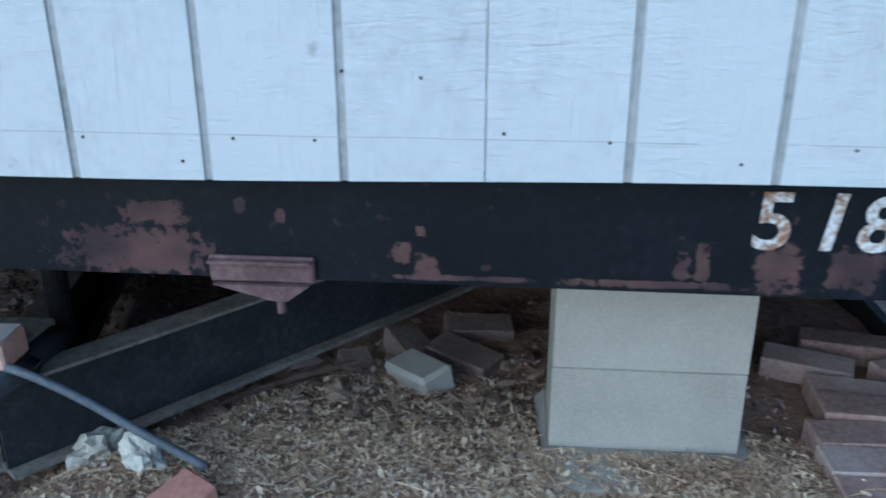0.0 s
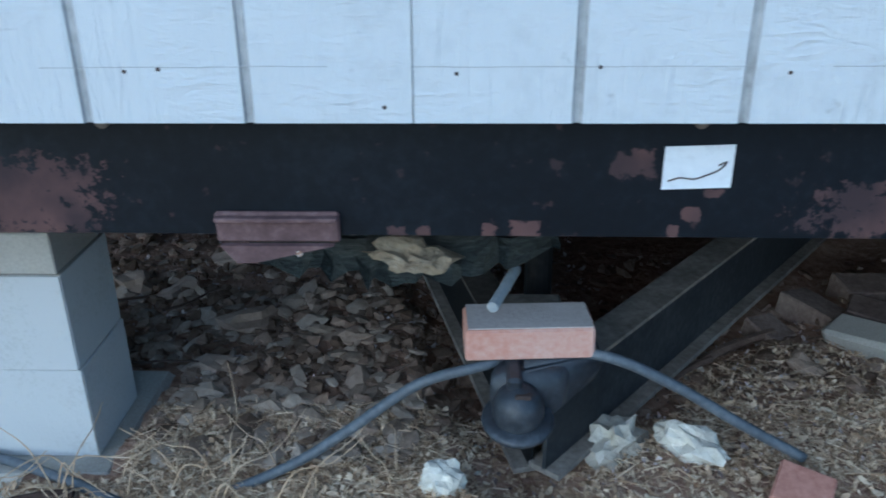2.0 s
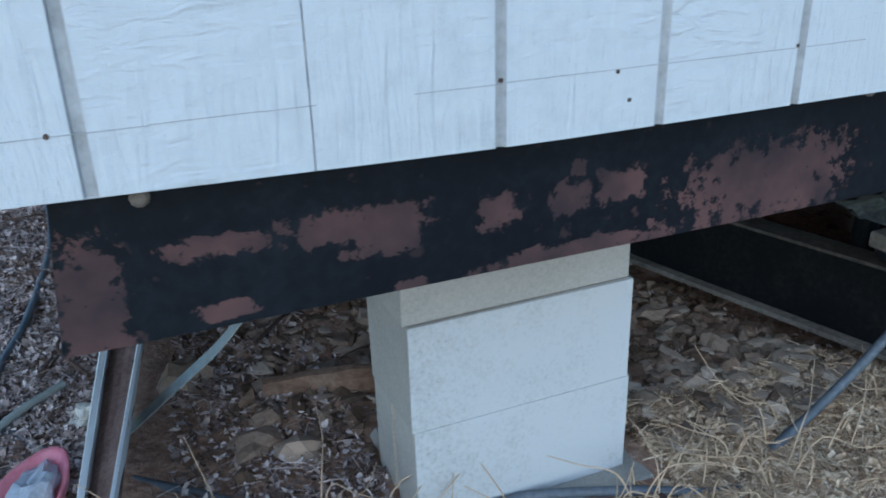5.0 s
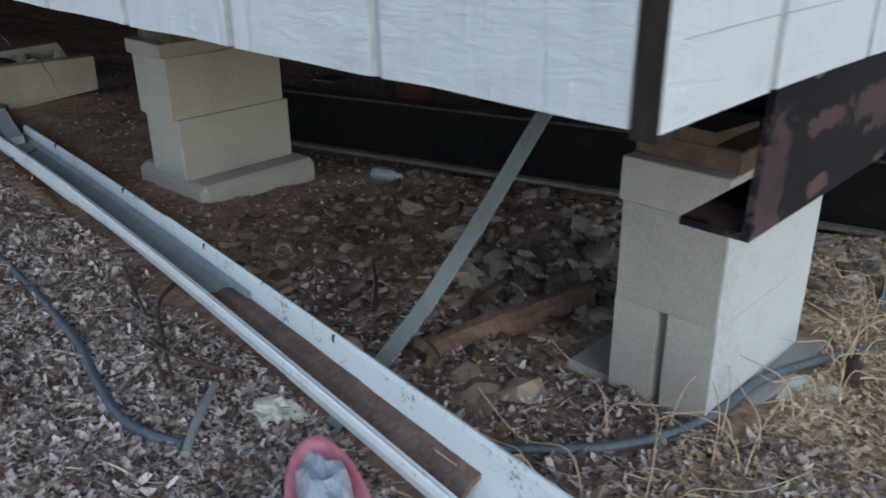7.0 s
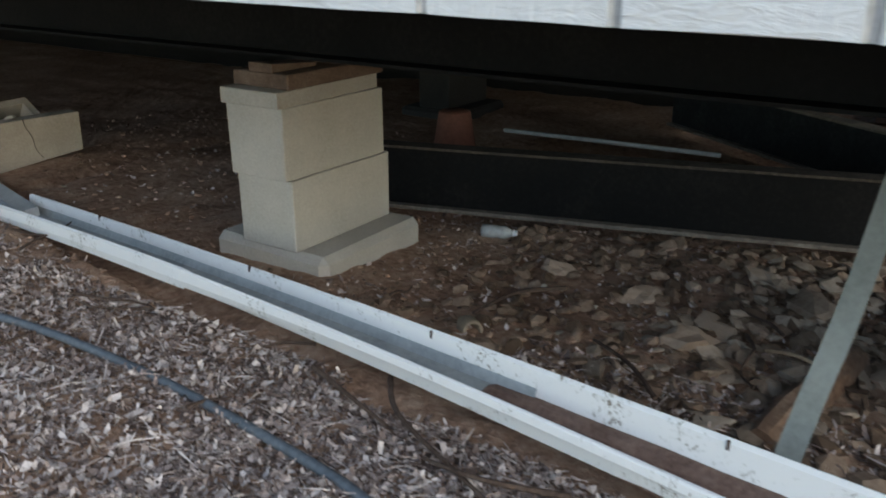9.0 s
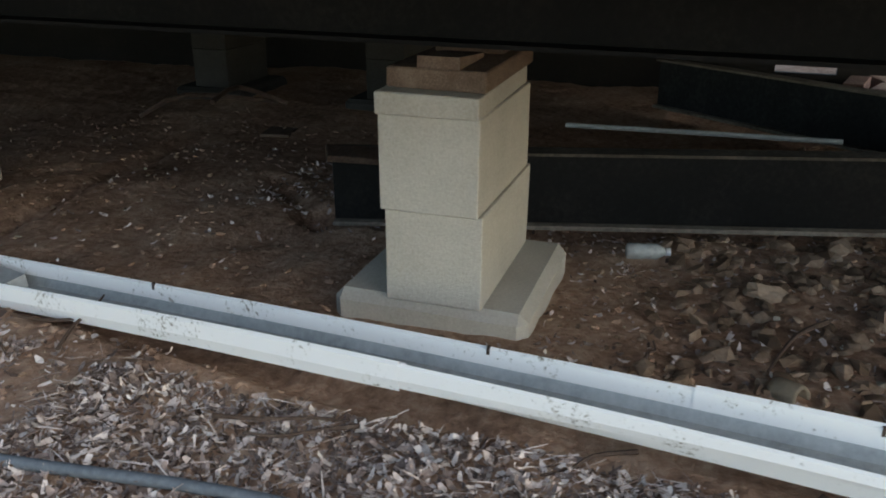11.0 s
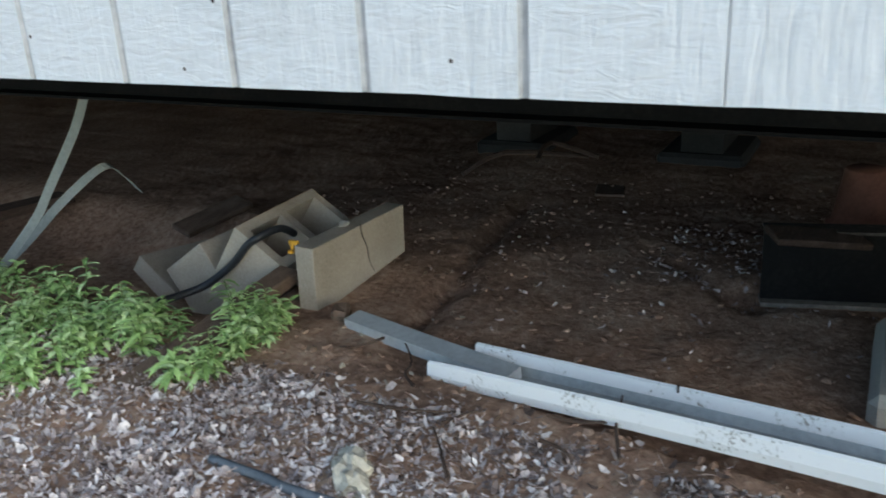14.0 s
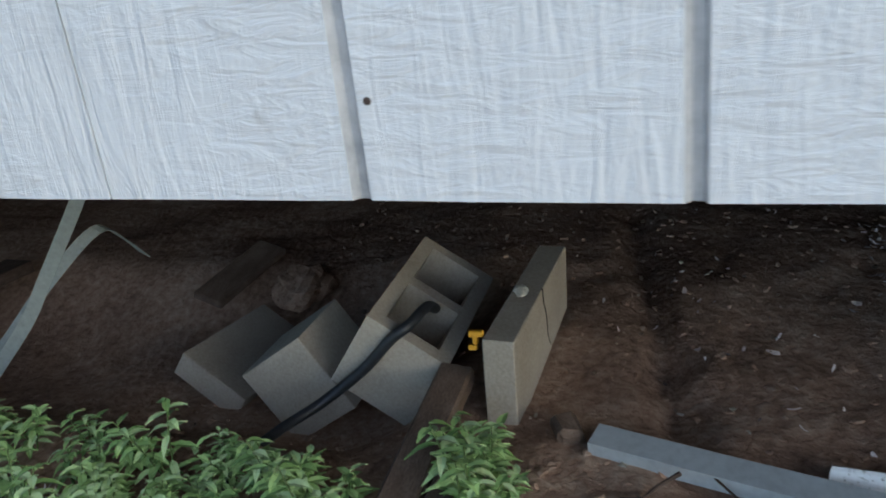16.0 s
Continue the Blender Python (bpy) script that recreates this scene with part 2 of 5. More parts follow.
STONE = surface("broken_grey_brown_stone", (0.125, 0.085, 0.058), (0.27, 0.19, 0.135), (0.42, 0.32, 0.24), rough=0.95, scale=7, fine=70, bump=0.6, depth=0.004, island=0.5, piece=0.3, spec=0.15, low=0.25, high=0.78)
PALE_STONE = surface("pale_limestone", (0.33, 0.29, 0.22), (0.6, 0.55, 0.45), (0.76, 0.72, 0.63), rough=0.95, scale=9, fine=70, bump=0.7, depth=0.005, island=0.4, piece=0.3)
WOOD = surface("rough_brown_wood", (0.075, 0.05, 0.036), (0.145, 0.1, 0.073), (0.25, 0.185, 0.14), rough=0.9, scale=5, fine=60, bump=0.4, stretch=(2, 5, 5))
DARK_WOOD = surface("weathered_dark_board", (0.035, 0.022, 0.016), (0.08, 0.053, 0.04), (0.15, 0.11, 0.085), rough=0.95, scale=8, fine=70, bump=0.7, stretch=(0.6, 3, 3))
ROT = surface("rotted_black_brown_wood", (0.012, 0.009, 0.007), (0.03, 0.021, 0.017), (0.07, 0.05, 0.04), rough=0.95, scale=9, fine=60, bump=0.6, stretch=(3, 3, 0.4))
BELLY = surface("black_belly_board", (0.008, 0.008, 0.008), (0.014, 0.013, 0.012), (0.025, 0.022, 0.02), rough=0.9, scale=3, fine=40, bump=0.3)
GUTTER = surface("white_gutter_enamel", (0.24, 0.21, 0.17), (0.76, 0.76, 0.75), (0.85, 0.85, 0.85), rough=0.4, scale=9, fine=120, bump=0.08, low=0.375, high=0.46, spec=0.5)
# Lighter copy of the liner metal: the open end's brightness is coloured in.
LIT_LINER = surface("lit_liner_metal", (0.4, 0.42, 0.43), (0.52, 0.55, 0.56), (0.62, 0.65, 0.66), rough=0.5, scale=8, fine=60, bump=0.1, metal=0.2)
GALV = surface("dull_galvanised_metal", (0.26, 0.275, 0.275), (0.39, 0.41, 0.41), (0.5, 0.52, 0.52), rough=0.5, scale=8, fine=60, bump=0.1, metal=0.3)
STRAP = surface("grey_green_strap_metal", (0.2, 0.215, 0.2), (0.29, 0.31, 0.29), (0.36, 0.385, 0.36), rough=0.6, scale=6, fine=70, bump=0.15, metal=0.2)
CABLE = surface("grey_black_cable_jacket", (0.06, 0.066, 0.078), (0.105, 0.118, 0.135), (0.18, 0.195, 0.215), rough=0.5, scale=9, fine=90, bump=0.1, spec=0.5)
HOSE = surface("black_rubber_hose", (0.01, 0.011, 0.013), (0.02, 0.022, 0.026), (0.04, 0.044, 0.05), rough=0.45, scale=9, fine=90, bump=0.1, spec=0.5)
DUFF = surface("rotted_leaf_dirt", (0.09, 0.055, 0.042), (0.19, 0.125, 0.10), (0.3, 0.21, 0.17), rough=1.0, scale=9, fine=90, bump=0.9, depth=0.006)
GREEN = surface("green_weed_leaf", (0.2, 0.31, 0.1), (0.38, 0.54, 0.2), (0.58, 0.71, 0.38), rough=0.5, scale=9, fine=60, bump=0.1, island=0.7, spec=0.4, low=0.2, high=0.85)
STEM = surface("green_weed_stem", (0.05, 0.08, 0.025), (0.09, 0.13, 0.04), (0.13, 0.18, 0.06), rough=0.7, bump=0)
INSUL = surface("torn_tan_insulation", (0.12, 0.09, 0.06), (0.34, 0.27, 0.18), (0.5, 0.42, 0.3), rough=1.0, scale=14, fine=90, bump=1.0, depth=0.01)
TATTER = surface("shredded_belly_wrap", (0.012, 0.014, 0.014), (0.04, 0.045, 0.042), (0.12, 0.125, 0.11), rough=0.9, scale=14, fine=90, bump=0.8, depth=0.006, stretch=(0.5, 2, 3))
CLAY = surface("terracotta", (0.14, 0.06, 0.04), (0.22, 0.095, 0.065), (0.28, 0.13, 0.09), rough=0.9, scale=8, fine=80, bump=0.2)
TAG = surface("white_paper_tag", (0.6, 0.6, 0.6), (0.78, 0.79, 0.8), (0.84, 0.85, 0.86), rough=0.7, scale=8, fine=70, bump=0.1)
NAIL = surface("rusty_nail_head", (0.03, 0.022, 0.02), (0.07, 0.05, 0.04), (0.12, 0.08, 0.06), rough=0.8, bump=0)
PINK = surface("faded_pink_plastic", (0.4, 0.11, 0.15), (0.55, 0.2, 0.25), (0.62, 0.3, 0.35), rough=0.45, scale=12, fine=60, bump=0.1)
FOIL = surface("crumpled_printed_film", (0.3, 0.32, 0.36), (0.5, 0.52, 0.56), (0.66, 0.68, 0.72), rough=0.35, scale=30, fine=90, bump=0.6)
ROOF = surface("grey_shingle", (0.05, 0.05, 0.05), (0.09, 0.09, 0.09), (0.14, 0.14, 0.13), rough=0.9)
CLEAR = surface("hazy_clear_plastic", (0.3, 0.32, 0.32), (0.42, 0.44, 0.44), (0.5, 0.53, 0.53), rough=0.25, scale=20, fine=80, bump=0.3, spec=0.5)
WHITE_DAB = surface("chalky_white_paint", (0.3, 0.16, 0.09), (0.5, 0.42, 0.35), (0.75, 0.76, 0.77), rough=0.8, scale=30, fine=120, bump=0.2, low=0.4, high=0.55)

# ---- builders ----


def finish(bm, name, material, smooth=False):
    me = bpy.data.meshes.new(name)
    bmesh.ops.recalc_face_normals(bm, faces=bm.faces)
    bm.to_mesh(me)
    bm.free()
    me.materials.append(material)
    if smooth:
        me.shade_smooth()
    return me


def part(name, bm, material, parent, label="", smooth=False):
    ob = new(name, finish(bm, name, material, smooth))
    ob.parent = parent
    if label:
        ob["label"] = label
    return ob


def thing(name, label, category, m=None, group="", kind=""):
    ob = new(name)
    if m is not None:
        ob.matrix_world = m
    ob.empty_display_size = 0.05
    return tagged(ob, label, category, group, kind)


def single(name, bm, material, label, category, m=None, group="", kind="", smooth=False):
    ob = new(name, finish(bm, name, material, smooth))
    if m is not None:
        ob.matrix_world = m
    return tagged(ob, label, category, group, kind)


def add_box(bm, x0, y0, z0, x1, y1, z1, bevel=0.0, m=None):
    vs = [bm.verts.new((x, y, z)) for x in (x0, x1) for y in (y0, y1) for z in (z0, z1)]
    fs = [bm.faces.new([vs[i] for i in q]) for q in ((0, 1, 3, 2), (4, 6, 7, 5), (0, 4, 5, 1), (2, 3, 7, 6), (0, 2, 6, 4), (1, 5, 7, 3))]
    if bevel:
        es = {e for f in fs for e in f.edges}
        r = bmesh.ops.bevel(bm, geom=list(es), offset=bevel, segments=1, affect="EDGES")
        vs = list({v for f in r["faces"] for v in f.verts} | {v for v in vs if v.is_valid})
    if m is not None:
        bmesh.ops.transform(bm, matrix=m, verts=[v for v in vs if v.is_valid])
    return bm


def box(x0, y0, z0, x1, y1, z1, bevel=0.0):
    return add_box(bmesh.new(), x0, y0, z0, x1, y1, z1, bevel)


def rough(bm, amount, scale=20.0, seed=0.0):
    for v in bm.verts:
        v.co += noise.noise_vector(v.co * scale + Vector((seed, seed * 2, 3))) * amount
    return bm


def tube(points, radius, sides=8, steps=5):
    """A round tube along a smooth line through the points."""
    pts = smooth_line(points, steps)
    bm = bmesh.new()
    rings = []
    for i, p in enumerate(pts):
        way = (pts[min(i + 1, len(pts) - 1)] - pts[max(i - 1, 0)]).normalized()
        q = way.to_track_quat("Z", "Y")
        r = radius[0] + (radius[1] - radius[0]) * i / (len(pts) - 1) if isinstance(radius, tuple) else radius
        rings.append([bm.verts.new(p + q @ Vector((r * math.cos(a), r * math.sin(a), 0))) for a in (2 * math.pi * k / sides for k in range(sides))])
    for a, b in zip(rings, rings[1:]):
        for k in range(sides):
            bm.faces.new((a[k], a[(k + 1) % sides], b[(k + 1) % sides], b[k]))
    bm.faces.new(rings[0][::-1])
    bm.faces.new(rings[-1])
    return bm


def smooth_line(points, steps):
    ps = [Vector(p) for p in points]
    out = []
    for i in range(len(ps) - 1):
        a, b, c, d = ps[max(i - 1, 0)], ps[i], ps[i + 1], ps[min(i + 2, len(ps) - 1)]
        for k in range(steps):
            u = k / steps
            out.append(0.5 * (2 * b + (c - a) * u + (2 * a - 5 * b + 4 * c - d) * u * u + (3 * b - a - 3 * c + d) * u ** 3))
    return out + [ps[-1]]


def ribbon(points, width, thick, side, steps=6):
    """A flat strap along a smooth line; side: the way in which its width lies."""
    pts = smooth_line(points, steps)
    side = Vector(side).normalized()
    bm = bmesh.new()
    rings = []
    for i, p in enumerate(pts):
        way = (pts[min(i + 1, len(pts) - 1)] - pts[max(i - 1, 0)]).normalized()
        up = way.cross(side).normalized()
        rings.append([bm.verts.new(p + side * sx * width / 2 + up * sz * thick / 2) for sx, sz in ((-1, -1), (1, -1), (1, 1), (-1, 1))])
    for a, b in zip(rings, rings[1:]):
        for k in range(4):
            bm.faces.new((a[k], a[(k + 1) % 4], b[(k + 1) % 4], b[k]))
    bm.faces.new(rings[0][::-1])
    bm.faces.new(rings[-1])
    return bm


def lathe(profile, sides=20):
    bm = bmesh.new()
    rings = [[bm.verts.new((r * math.cos(2 * math.pi * k / sides), r * math.sin(2 * math.pi * k / sides), z)) for k in range(sides)] for r, z in profile]
    for a, b in zip(rings, rings[1:]):
        for k in range(sides):
            bm.faces.new((a[k], a[(k + 1) % sides], b[(k + 1) % sides], b[k]))
    bm.faces.new(rings[0][::-1])
    bm.faces.new(rings[-1])
    return bm


def extrude_outline(outline, length):
    """An outline in y and z, drawn out along x from 0 to length."""
    bm = bmesh.new()
    a = [bm.verts.new((0, y, z)) for y, z in outline]
    b = [bm.verts.new((length, y, z)) for y, z in outline]
    n = len(a)
    for k in range(n):
        bm.faces.new((a[k], a[(k + 1) % n], b[(k + 1) % n], b[k]))
    bm.faces.new(a[::-1])
    bm.faces.new(b)
    return bm


def rock(size, seed, level=2, jag=0.25):
    bm = bmesh.new()
    bmesh.ops.create_icosphere(bm, subdivisions=level, radius=1)
    for v in bm.verts:
        d = v.co.normalized()
        k = 1 + jag * 1.6 * noise.noise(d * 1.3 + Vector((seed, 0, 0))) + jag * noise.noise(d * 3.1 + Vector((0, seed, 0)))
        c = d * k
        c.z = max(c.z, -0.6)
        v.co = Vector((c.x * size[0], c.y * size[1], c.z * size[2]))
    return bm


def s_curve(v, a, b):
    u = min(max((v - a) / (b - a), 0.0), 1.0)
    return u * u * (3 - 2 * u)


def ground_height(x, y):
    z = 0.05 - 0.03 * s_curve(x, 0.5, 1.2) * s_curve(y, 0.35, 0.8) - 0.07 * s_curve(x, 1.2, 2.6) * s_curve(y, 0.8, 2.2)
    z += 0.015 * s_curve(x, 1.4, 2.6) * (1 - s_curve(y, 0.3, 0.7))
    z -= 0.05 * s_curve(x, 0.7, 1.2) * s_curve(y, 3.9, 4.6)
    z -= 0.13 * s_curve(x, 0.62, 0.88) * s_curve(y, 3.8, 4.05) * (1 - s_curve(x, 1.3, 1.7))
    z -= 0.22 * max(0.0, min(-0.12 - x, 1.2)) * s_curve(y, -0.9, -0.2)
    for ax, ay, bx, by in ((0.75, 3.35, 2.2, 3.62), (1.3, 2.6, 1.75, 3.0), (0.9, 3.9, 1.6, 4.1)):
        d = Vector((bx - ax, by - ay))
        q = Vector((x - ax, y - ay))
        u = q.dot(d) / d.length_squared
        if -0.1 < u < 1.1:
            z -= 0.03 * math.exp(-((abs(q.cross(d)) / d.length + 0.02 * noise.noise(Vector((x * 6, y * 6, 2)))) / 0.04) ** 2) * s_curve(u, -0.1, 0.1) * (1 - s_curve(u, 0.9, 1.1))
    for ax, ay, bx, by in ((1.95, 0.2, 3.29, 1.7), (1.96, 0.2, 1.40, 2.6)):
        d = Vector((bx - ax, by - ay))
        q = Vector((x - ax, y - ay))
        u = min(max(q.dot(d) / d.length_squared, 0.0), 1.0)
        z -= 0.05 * math.exp(-((q - d * u).length / 0.1) ** 4) * (1 - 0.5 * u)
    u = (x - 0.2108 - 0.1435 * y) / 0.065
    if abs(u) < 2:
        z -= 0.038 * s_curve(y, 1.5, 2.4) * (1 - s_curve(y, 3.25, 3.4)) * math.exp(-u ** 4)
    p = Vector((x, y, 0))
    near = 1 - s_curve(max(abs(x - 1.5), abs(y - 2.5)), 4.5, 9)
    z += near * (0.014 * noise.noise(p * 3) + 0.009 * noise.noise(p * 9) + 0.006 * noise.noise(p * 24))
    return z


# ---- setting ----


def spread(lo, hi, step, far):
    line = list(np.arange(lo, hi, step))
    d, v = step, hi
    while v < far:
        line.append(v)
        d *= 1.35
        v += d
    line.append(far)
    d, v = step, lo
    while v > -far:
        d *= 1.35
        v -= d
        line.insert(0, v)
    return line


def build_ground():
    xs, ys = spread(-0.6, 3.9, 0.022, 300), spread(-0.3, 5.4, 0.022, 300)
    verts = [(x, y, ground_height(x, y)) for y in ys for x in xs]
    w = len(xs)
    faces = [(j * w + i, j * w + i + 1, (j + 1) * w + i + 1, (j + 1) * w + i) for j in range(len(ys) - 1) for i in range(w - 1)]
    me = bpy.data.meshes.new("ground")
    me.from_pydata(verts, [], faces)
    me.materials.append(DIRT)
    me.shade_smooth()
    return tagged(new("ground", me), "bare brown dirt ground under and around the house", "ground", kind="structure")


build_ground()

BOTTOM, TOP, WIDE, LONG = 0.782, 2.9, 4.1, 11.0


def edge_front(u):
    return 0.784 - 0.015 * s_curve(u, 0.1, 0.9) + 0.013 * s_curve(u, 2.4, 3.4)


def edge_side(u):
    return 0.784 + 0.007 * s_curve(u, 0.3, 2.0)


def siding_outline(a, b, first, pitch):
    """The plan of one sheet of grooved siding from a to b, its face at 0, its back at 0.016."""
    pts = [(a, 0.0)]
    k = math.ceil((a + 0.03 - first) / pitch)
    while first + k * pitch < b - 0.03:
        g = first + k * pitch
        pts += [(g - 0.008, 0.0), (g - 0.0055, 0.0045), (g + 0.001, 0.005), (g + 0.005, 0.0)]
        k += 1
    fill = []
    for (u0, d0), (u1, d1) in zip(pts, pts[1:] + [(b, 0.0)]):
        n = max(1, int((u1 - u0) / 0.03))
        fill += [(u0 + (u1 - u0) * i / n, d0 + (d1 - d0) * i / n) for i in range(n)]
    return fill + [(b, 0.0), (b, 0.016), (a, 0.016)]


def siding_wall(name, label, edge, length, first, pitch, joint, turn):
    wall = thing(name, label, "wall", kind="structure")
    edges = [0.0] + [v for v in (joint + i * pitch * 6 for i in range(-2, 12)) if 0.2 < v < length - 0.2] + [length]
    for a, b in zip(edges, edges[1:]):
        bm = bmesh.new()
        pts = siding_outline(a + 0.0008, b - 0.0008, first, pitch)
        lo = [bm.verts.new((*turn(u, d), edge(u) + (0.002 * noise.noise(Vector((u * 9, d, 4))) if edge == edge_side else 0.0))) for u, d in pts]
        hi = [bm.verts.new((*turn(u, d), TOP)) for u, d in pts]
        n = len(pts)
        for k in range(n):
            bm.faces.new((lo[k], lo[(k + 1) % n], hi[(k + 1) % n], hi[k]))
        bm.faces.new(lo[::-1])
        bm.faces.new(hi)
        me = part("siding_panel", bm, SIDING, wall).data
        # Groove faces are greyer: some grime, and the recess's shade painted in.
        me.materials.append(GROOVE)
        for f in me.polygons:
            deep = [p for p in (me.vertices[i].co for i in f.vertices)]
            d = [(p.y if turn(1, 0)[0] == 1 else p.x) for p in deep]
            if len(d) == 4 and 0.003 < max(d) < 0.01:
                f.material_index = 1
    return wall


front = siding_wall("wall_front", "white painted grooved plywood siding of the house front", edge_front, WIDE, 0.163, 0.2012, 0.565, lambda u, d: (u, d))
side = siding_wall("wall_side", "white painted grooved plywood siding of the long side", edge_side, LONG, 0.232, 0.2035, 1.242, lambda u, d: (d, u + 0.02))
part("corner_post", rough(box(-0.001, 0.001, BOTTOM - 0.004, 0.0155, 0.0195, TOP), 0.0012, 30), ROT, front, "dark rotted corner edge")
bm = bmesh.new()
for k in range(74):
    z = 0.838 + 0.0022 * noise.noise(Vector((k * 0.4, 3, 0)))
    if noise.noise(Vector((k * 0.31, 8, 0))) > -0.25:
        add_box(bm, 0.02 + k * 0.05, -0.0006, z, 0.07 + k * 0.05, 0.002, z + 0.0009)
part("lap_seam", bm, GROOVE, front, "faint level seam in the siding")
for name, lab, b in (("wall_back", "plain back wall of the house", (0, LONG + 0.04, BOTTOM, WIDE, LONG + 0.06, TOP)),
                     ("wall_far_side", "plain far side wall of the house", (WIDE + 0.004, 0, BOTTOM, WIDE + 0.02, LONG + 0.03, TOP))):
    single(name, box(*b), SIDING, lab, "wall", kind="structure")
single("floor", box(0.02, 0.02, 0.79, WIDE, LONG + 0.03, 0.86), BELLY, "black underside of the house floor", "floor", kind="structure")
single("ceiling", box(-0.3, -0.3, TOP, WIDE + 0.3, LONG + 0.3, TOP + 0.1), ROOF, "flat grey roof of the house", "roof", kind="structure")


def skirting():
    bm = bmesh.new()
    for y0, y1, z0, z1 in ((-0.0, 0.5, -0.2, 0.78), (0.5, 0.72, 0.2, 0.78), (0.5, 0.72, -0.2, 0.02), (0.72, 1.02, -0.2, 0.78),
                           (1.02, 1.32, 0.17, 0.78), (1.02, 1.32, -0.2, 0.08), (1.32, LONG, -0.2, 0.78)):
        add_box(bm, WIDE - 0.03, y0, z0, WIDE, y1, z1)
    single("wall_skirting", bm, BELLY, "dark skirting boards along the far side, gapped", "skirting", kind="structure")
    single("wall_skirting_back", box(0.02, LONG - 0.03, -0.2, WIDE - 0.03, LONG, 0.78), BELLY, "dark skirting boards across the back", "skirting", kind="structure")


skirting()

# ---- steel frame ----


def channel_outline(h, d, t):
    return [(0, 0), (d, 0), (d, t), (t, t), (t, h - t), (d, h - t), (d, h), (0, h)]


def build_header():
    beam = thing("steel_beam", "black steel header beam with worn red primer patches", "beam")
    bm = extrude_outline(channel_outline(0.195, 0.075, 0.008), 3.5)
    for v in bm.verts:
        v.co += Vector((0.305, 0.058, 0.587))
        if v.co.x < 1 and v.co.z > 0.7:
            v.co.x += 0.02
        if v.co.x < 1:
            v.co.z += 0.014
    part("channel", bm, BEAM, beam)
    for x in (0.403, 2.14, 1.36):
        b = lathe([(0.010, 0), (0.010, 0.004), (0.006, 0.008)], 10)
        bmesh.ops.transform(b, matrix=pose(x, 0.057, 0.757, 90), verts=b.verts)
        part("bolt", b, DUSTY_FLANGE, beam)
    return beam


build_header()


def build_bracket(x, lean, pin):
    br = thing("bracket", "primer red steel bracket welded to the beam", "bracket", pose(x, 0, 0), group="beam brackets")
    bm = box(-0.085, 0.047, 0.588, 0.085, 0.057, 0.632, 0.003)
    part("plate", bm, PRIMER, br)
    bm = bmesh.new()
    a = [(-0.078, 0.588), (0.078, 0.588), (lean + 0.012, 0.562), (lean - 0.012, 0.562)]
    lo = [bm.verts.new((u, 0.035, w)) for u, w in a]
    hi = [bm.verts.new((u, 0.046, w)) for u, w in a]
    bm.faces.new(lo)
    bm.faces.new(hi[::-1])
    for k in range(4):
        bm.faces.new((lo[k], hi[k], hi[(k + 1) % 4], lo[(k + 1) % 4]))
    part("gusset", bm, PRIMER, br)
    part("ledge", box(-0.083, 0.034, 0.622, 0.083, 0.047, 0.628, 0.001), PRIMER, br)
    head = lathe([(0.0045, 0), (0.0045, 0.001), (0.003, 0.0018)], 10)
    bmesh.ops.transform(head, matrix=pose(0.03, 0.0348, 0.577, 90), verts=head.verts)
    part("rivet", head, WHITE_DAB if not pin else PRIMER, br)
    if pin:
        part("pin", tube([(lean, 0.042, 0.565), (lean, 0.042, 0.552), (lean, 0.042, 0.54)], 0.007, 10), PRIMER, br)


build_bracket(2.627, 0.03, True)
build_bracket(1.58, -0.045, False)


def build_rail(x):
    r = thing("frame_rail", "dark steel frame rail under the floor", "beam", group="frame rails")
    for name, outline in (("web", [(-0.004, 0.008), (0.004, 0.008), (0.004, 0.192), (-0.004, 0.192)]), ("lower_flange", [(-0.06, 0), (0.06, 0), (0.06, 0.008), (-0.06, 0.008)]),
                          ("upper_flange", [(-0.06, 0.192), (0.06, 0.192), (0.06, 0.2), (-0.06, 0.2)])):
        bm = extrude_outline(outline, LONG - 0.3)
        bmesh.ops.transform(bm, matrix=pose(x, 0.15, 0.588, 0, 0, 90), verts=bm.verts)
        part(name, bm, BLACK_STEEL, r)


build_rail(0.86)
build_rail(3.24)
for y in (0.42, 1.9, 3.4, 4.9, 6.4):
    bm = extrude_outline(channel_outline(0.12, 0.05, 0.006), 2.2)
    bmesh.ops.transform(bm, matrix=pose(0.95, y, 0.664), verts=bm.verts)
    single("crossmember", bm, BLACK_STEEL, "dark steel crossmember between the frame rails", "beam", group="crossmembers")

# ---- block piers ----


def block_mesh(l, w, h, slot=False, seed=0):
    """A concrete block, long in x, with a worn edge; slot: a groove down each end."""
    bm = bmesh.new()
    if not slot:
        add_box(bm, -l / 2, -w / 2, 0, l / 2, w / 2, h, 0.0022)
    else:
        a, b, s, d = l / 2, w / 2, 0.010, 0.03
        out = [(-a, -b), (a, -b), (a, -s), (a - d, -s), (a - d, s), (a, s), (a, b), (-a, b), (-a, s), (-a + d, s), (-a + d, -s), (-a, -s)]
        lo = [bm.verts.new((x, y, 0)) for x, y in out]
        hi = [bm.verts.new((x, y, h)) for x, y in out]
        for k in range(12):
            bm.faces.new((lo[k], lo[(k + 1) % 12], hi[(k + 1) % 12], hi[k]))
        bm.faces.new(lo[::-1])
        bm.faces.new(hi)
    return rough(bm, 0.002, 30, seed)


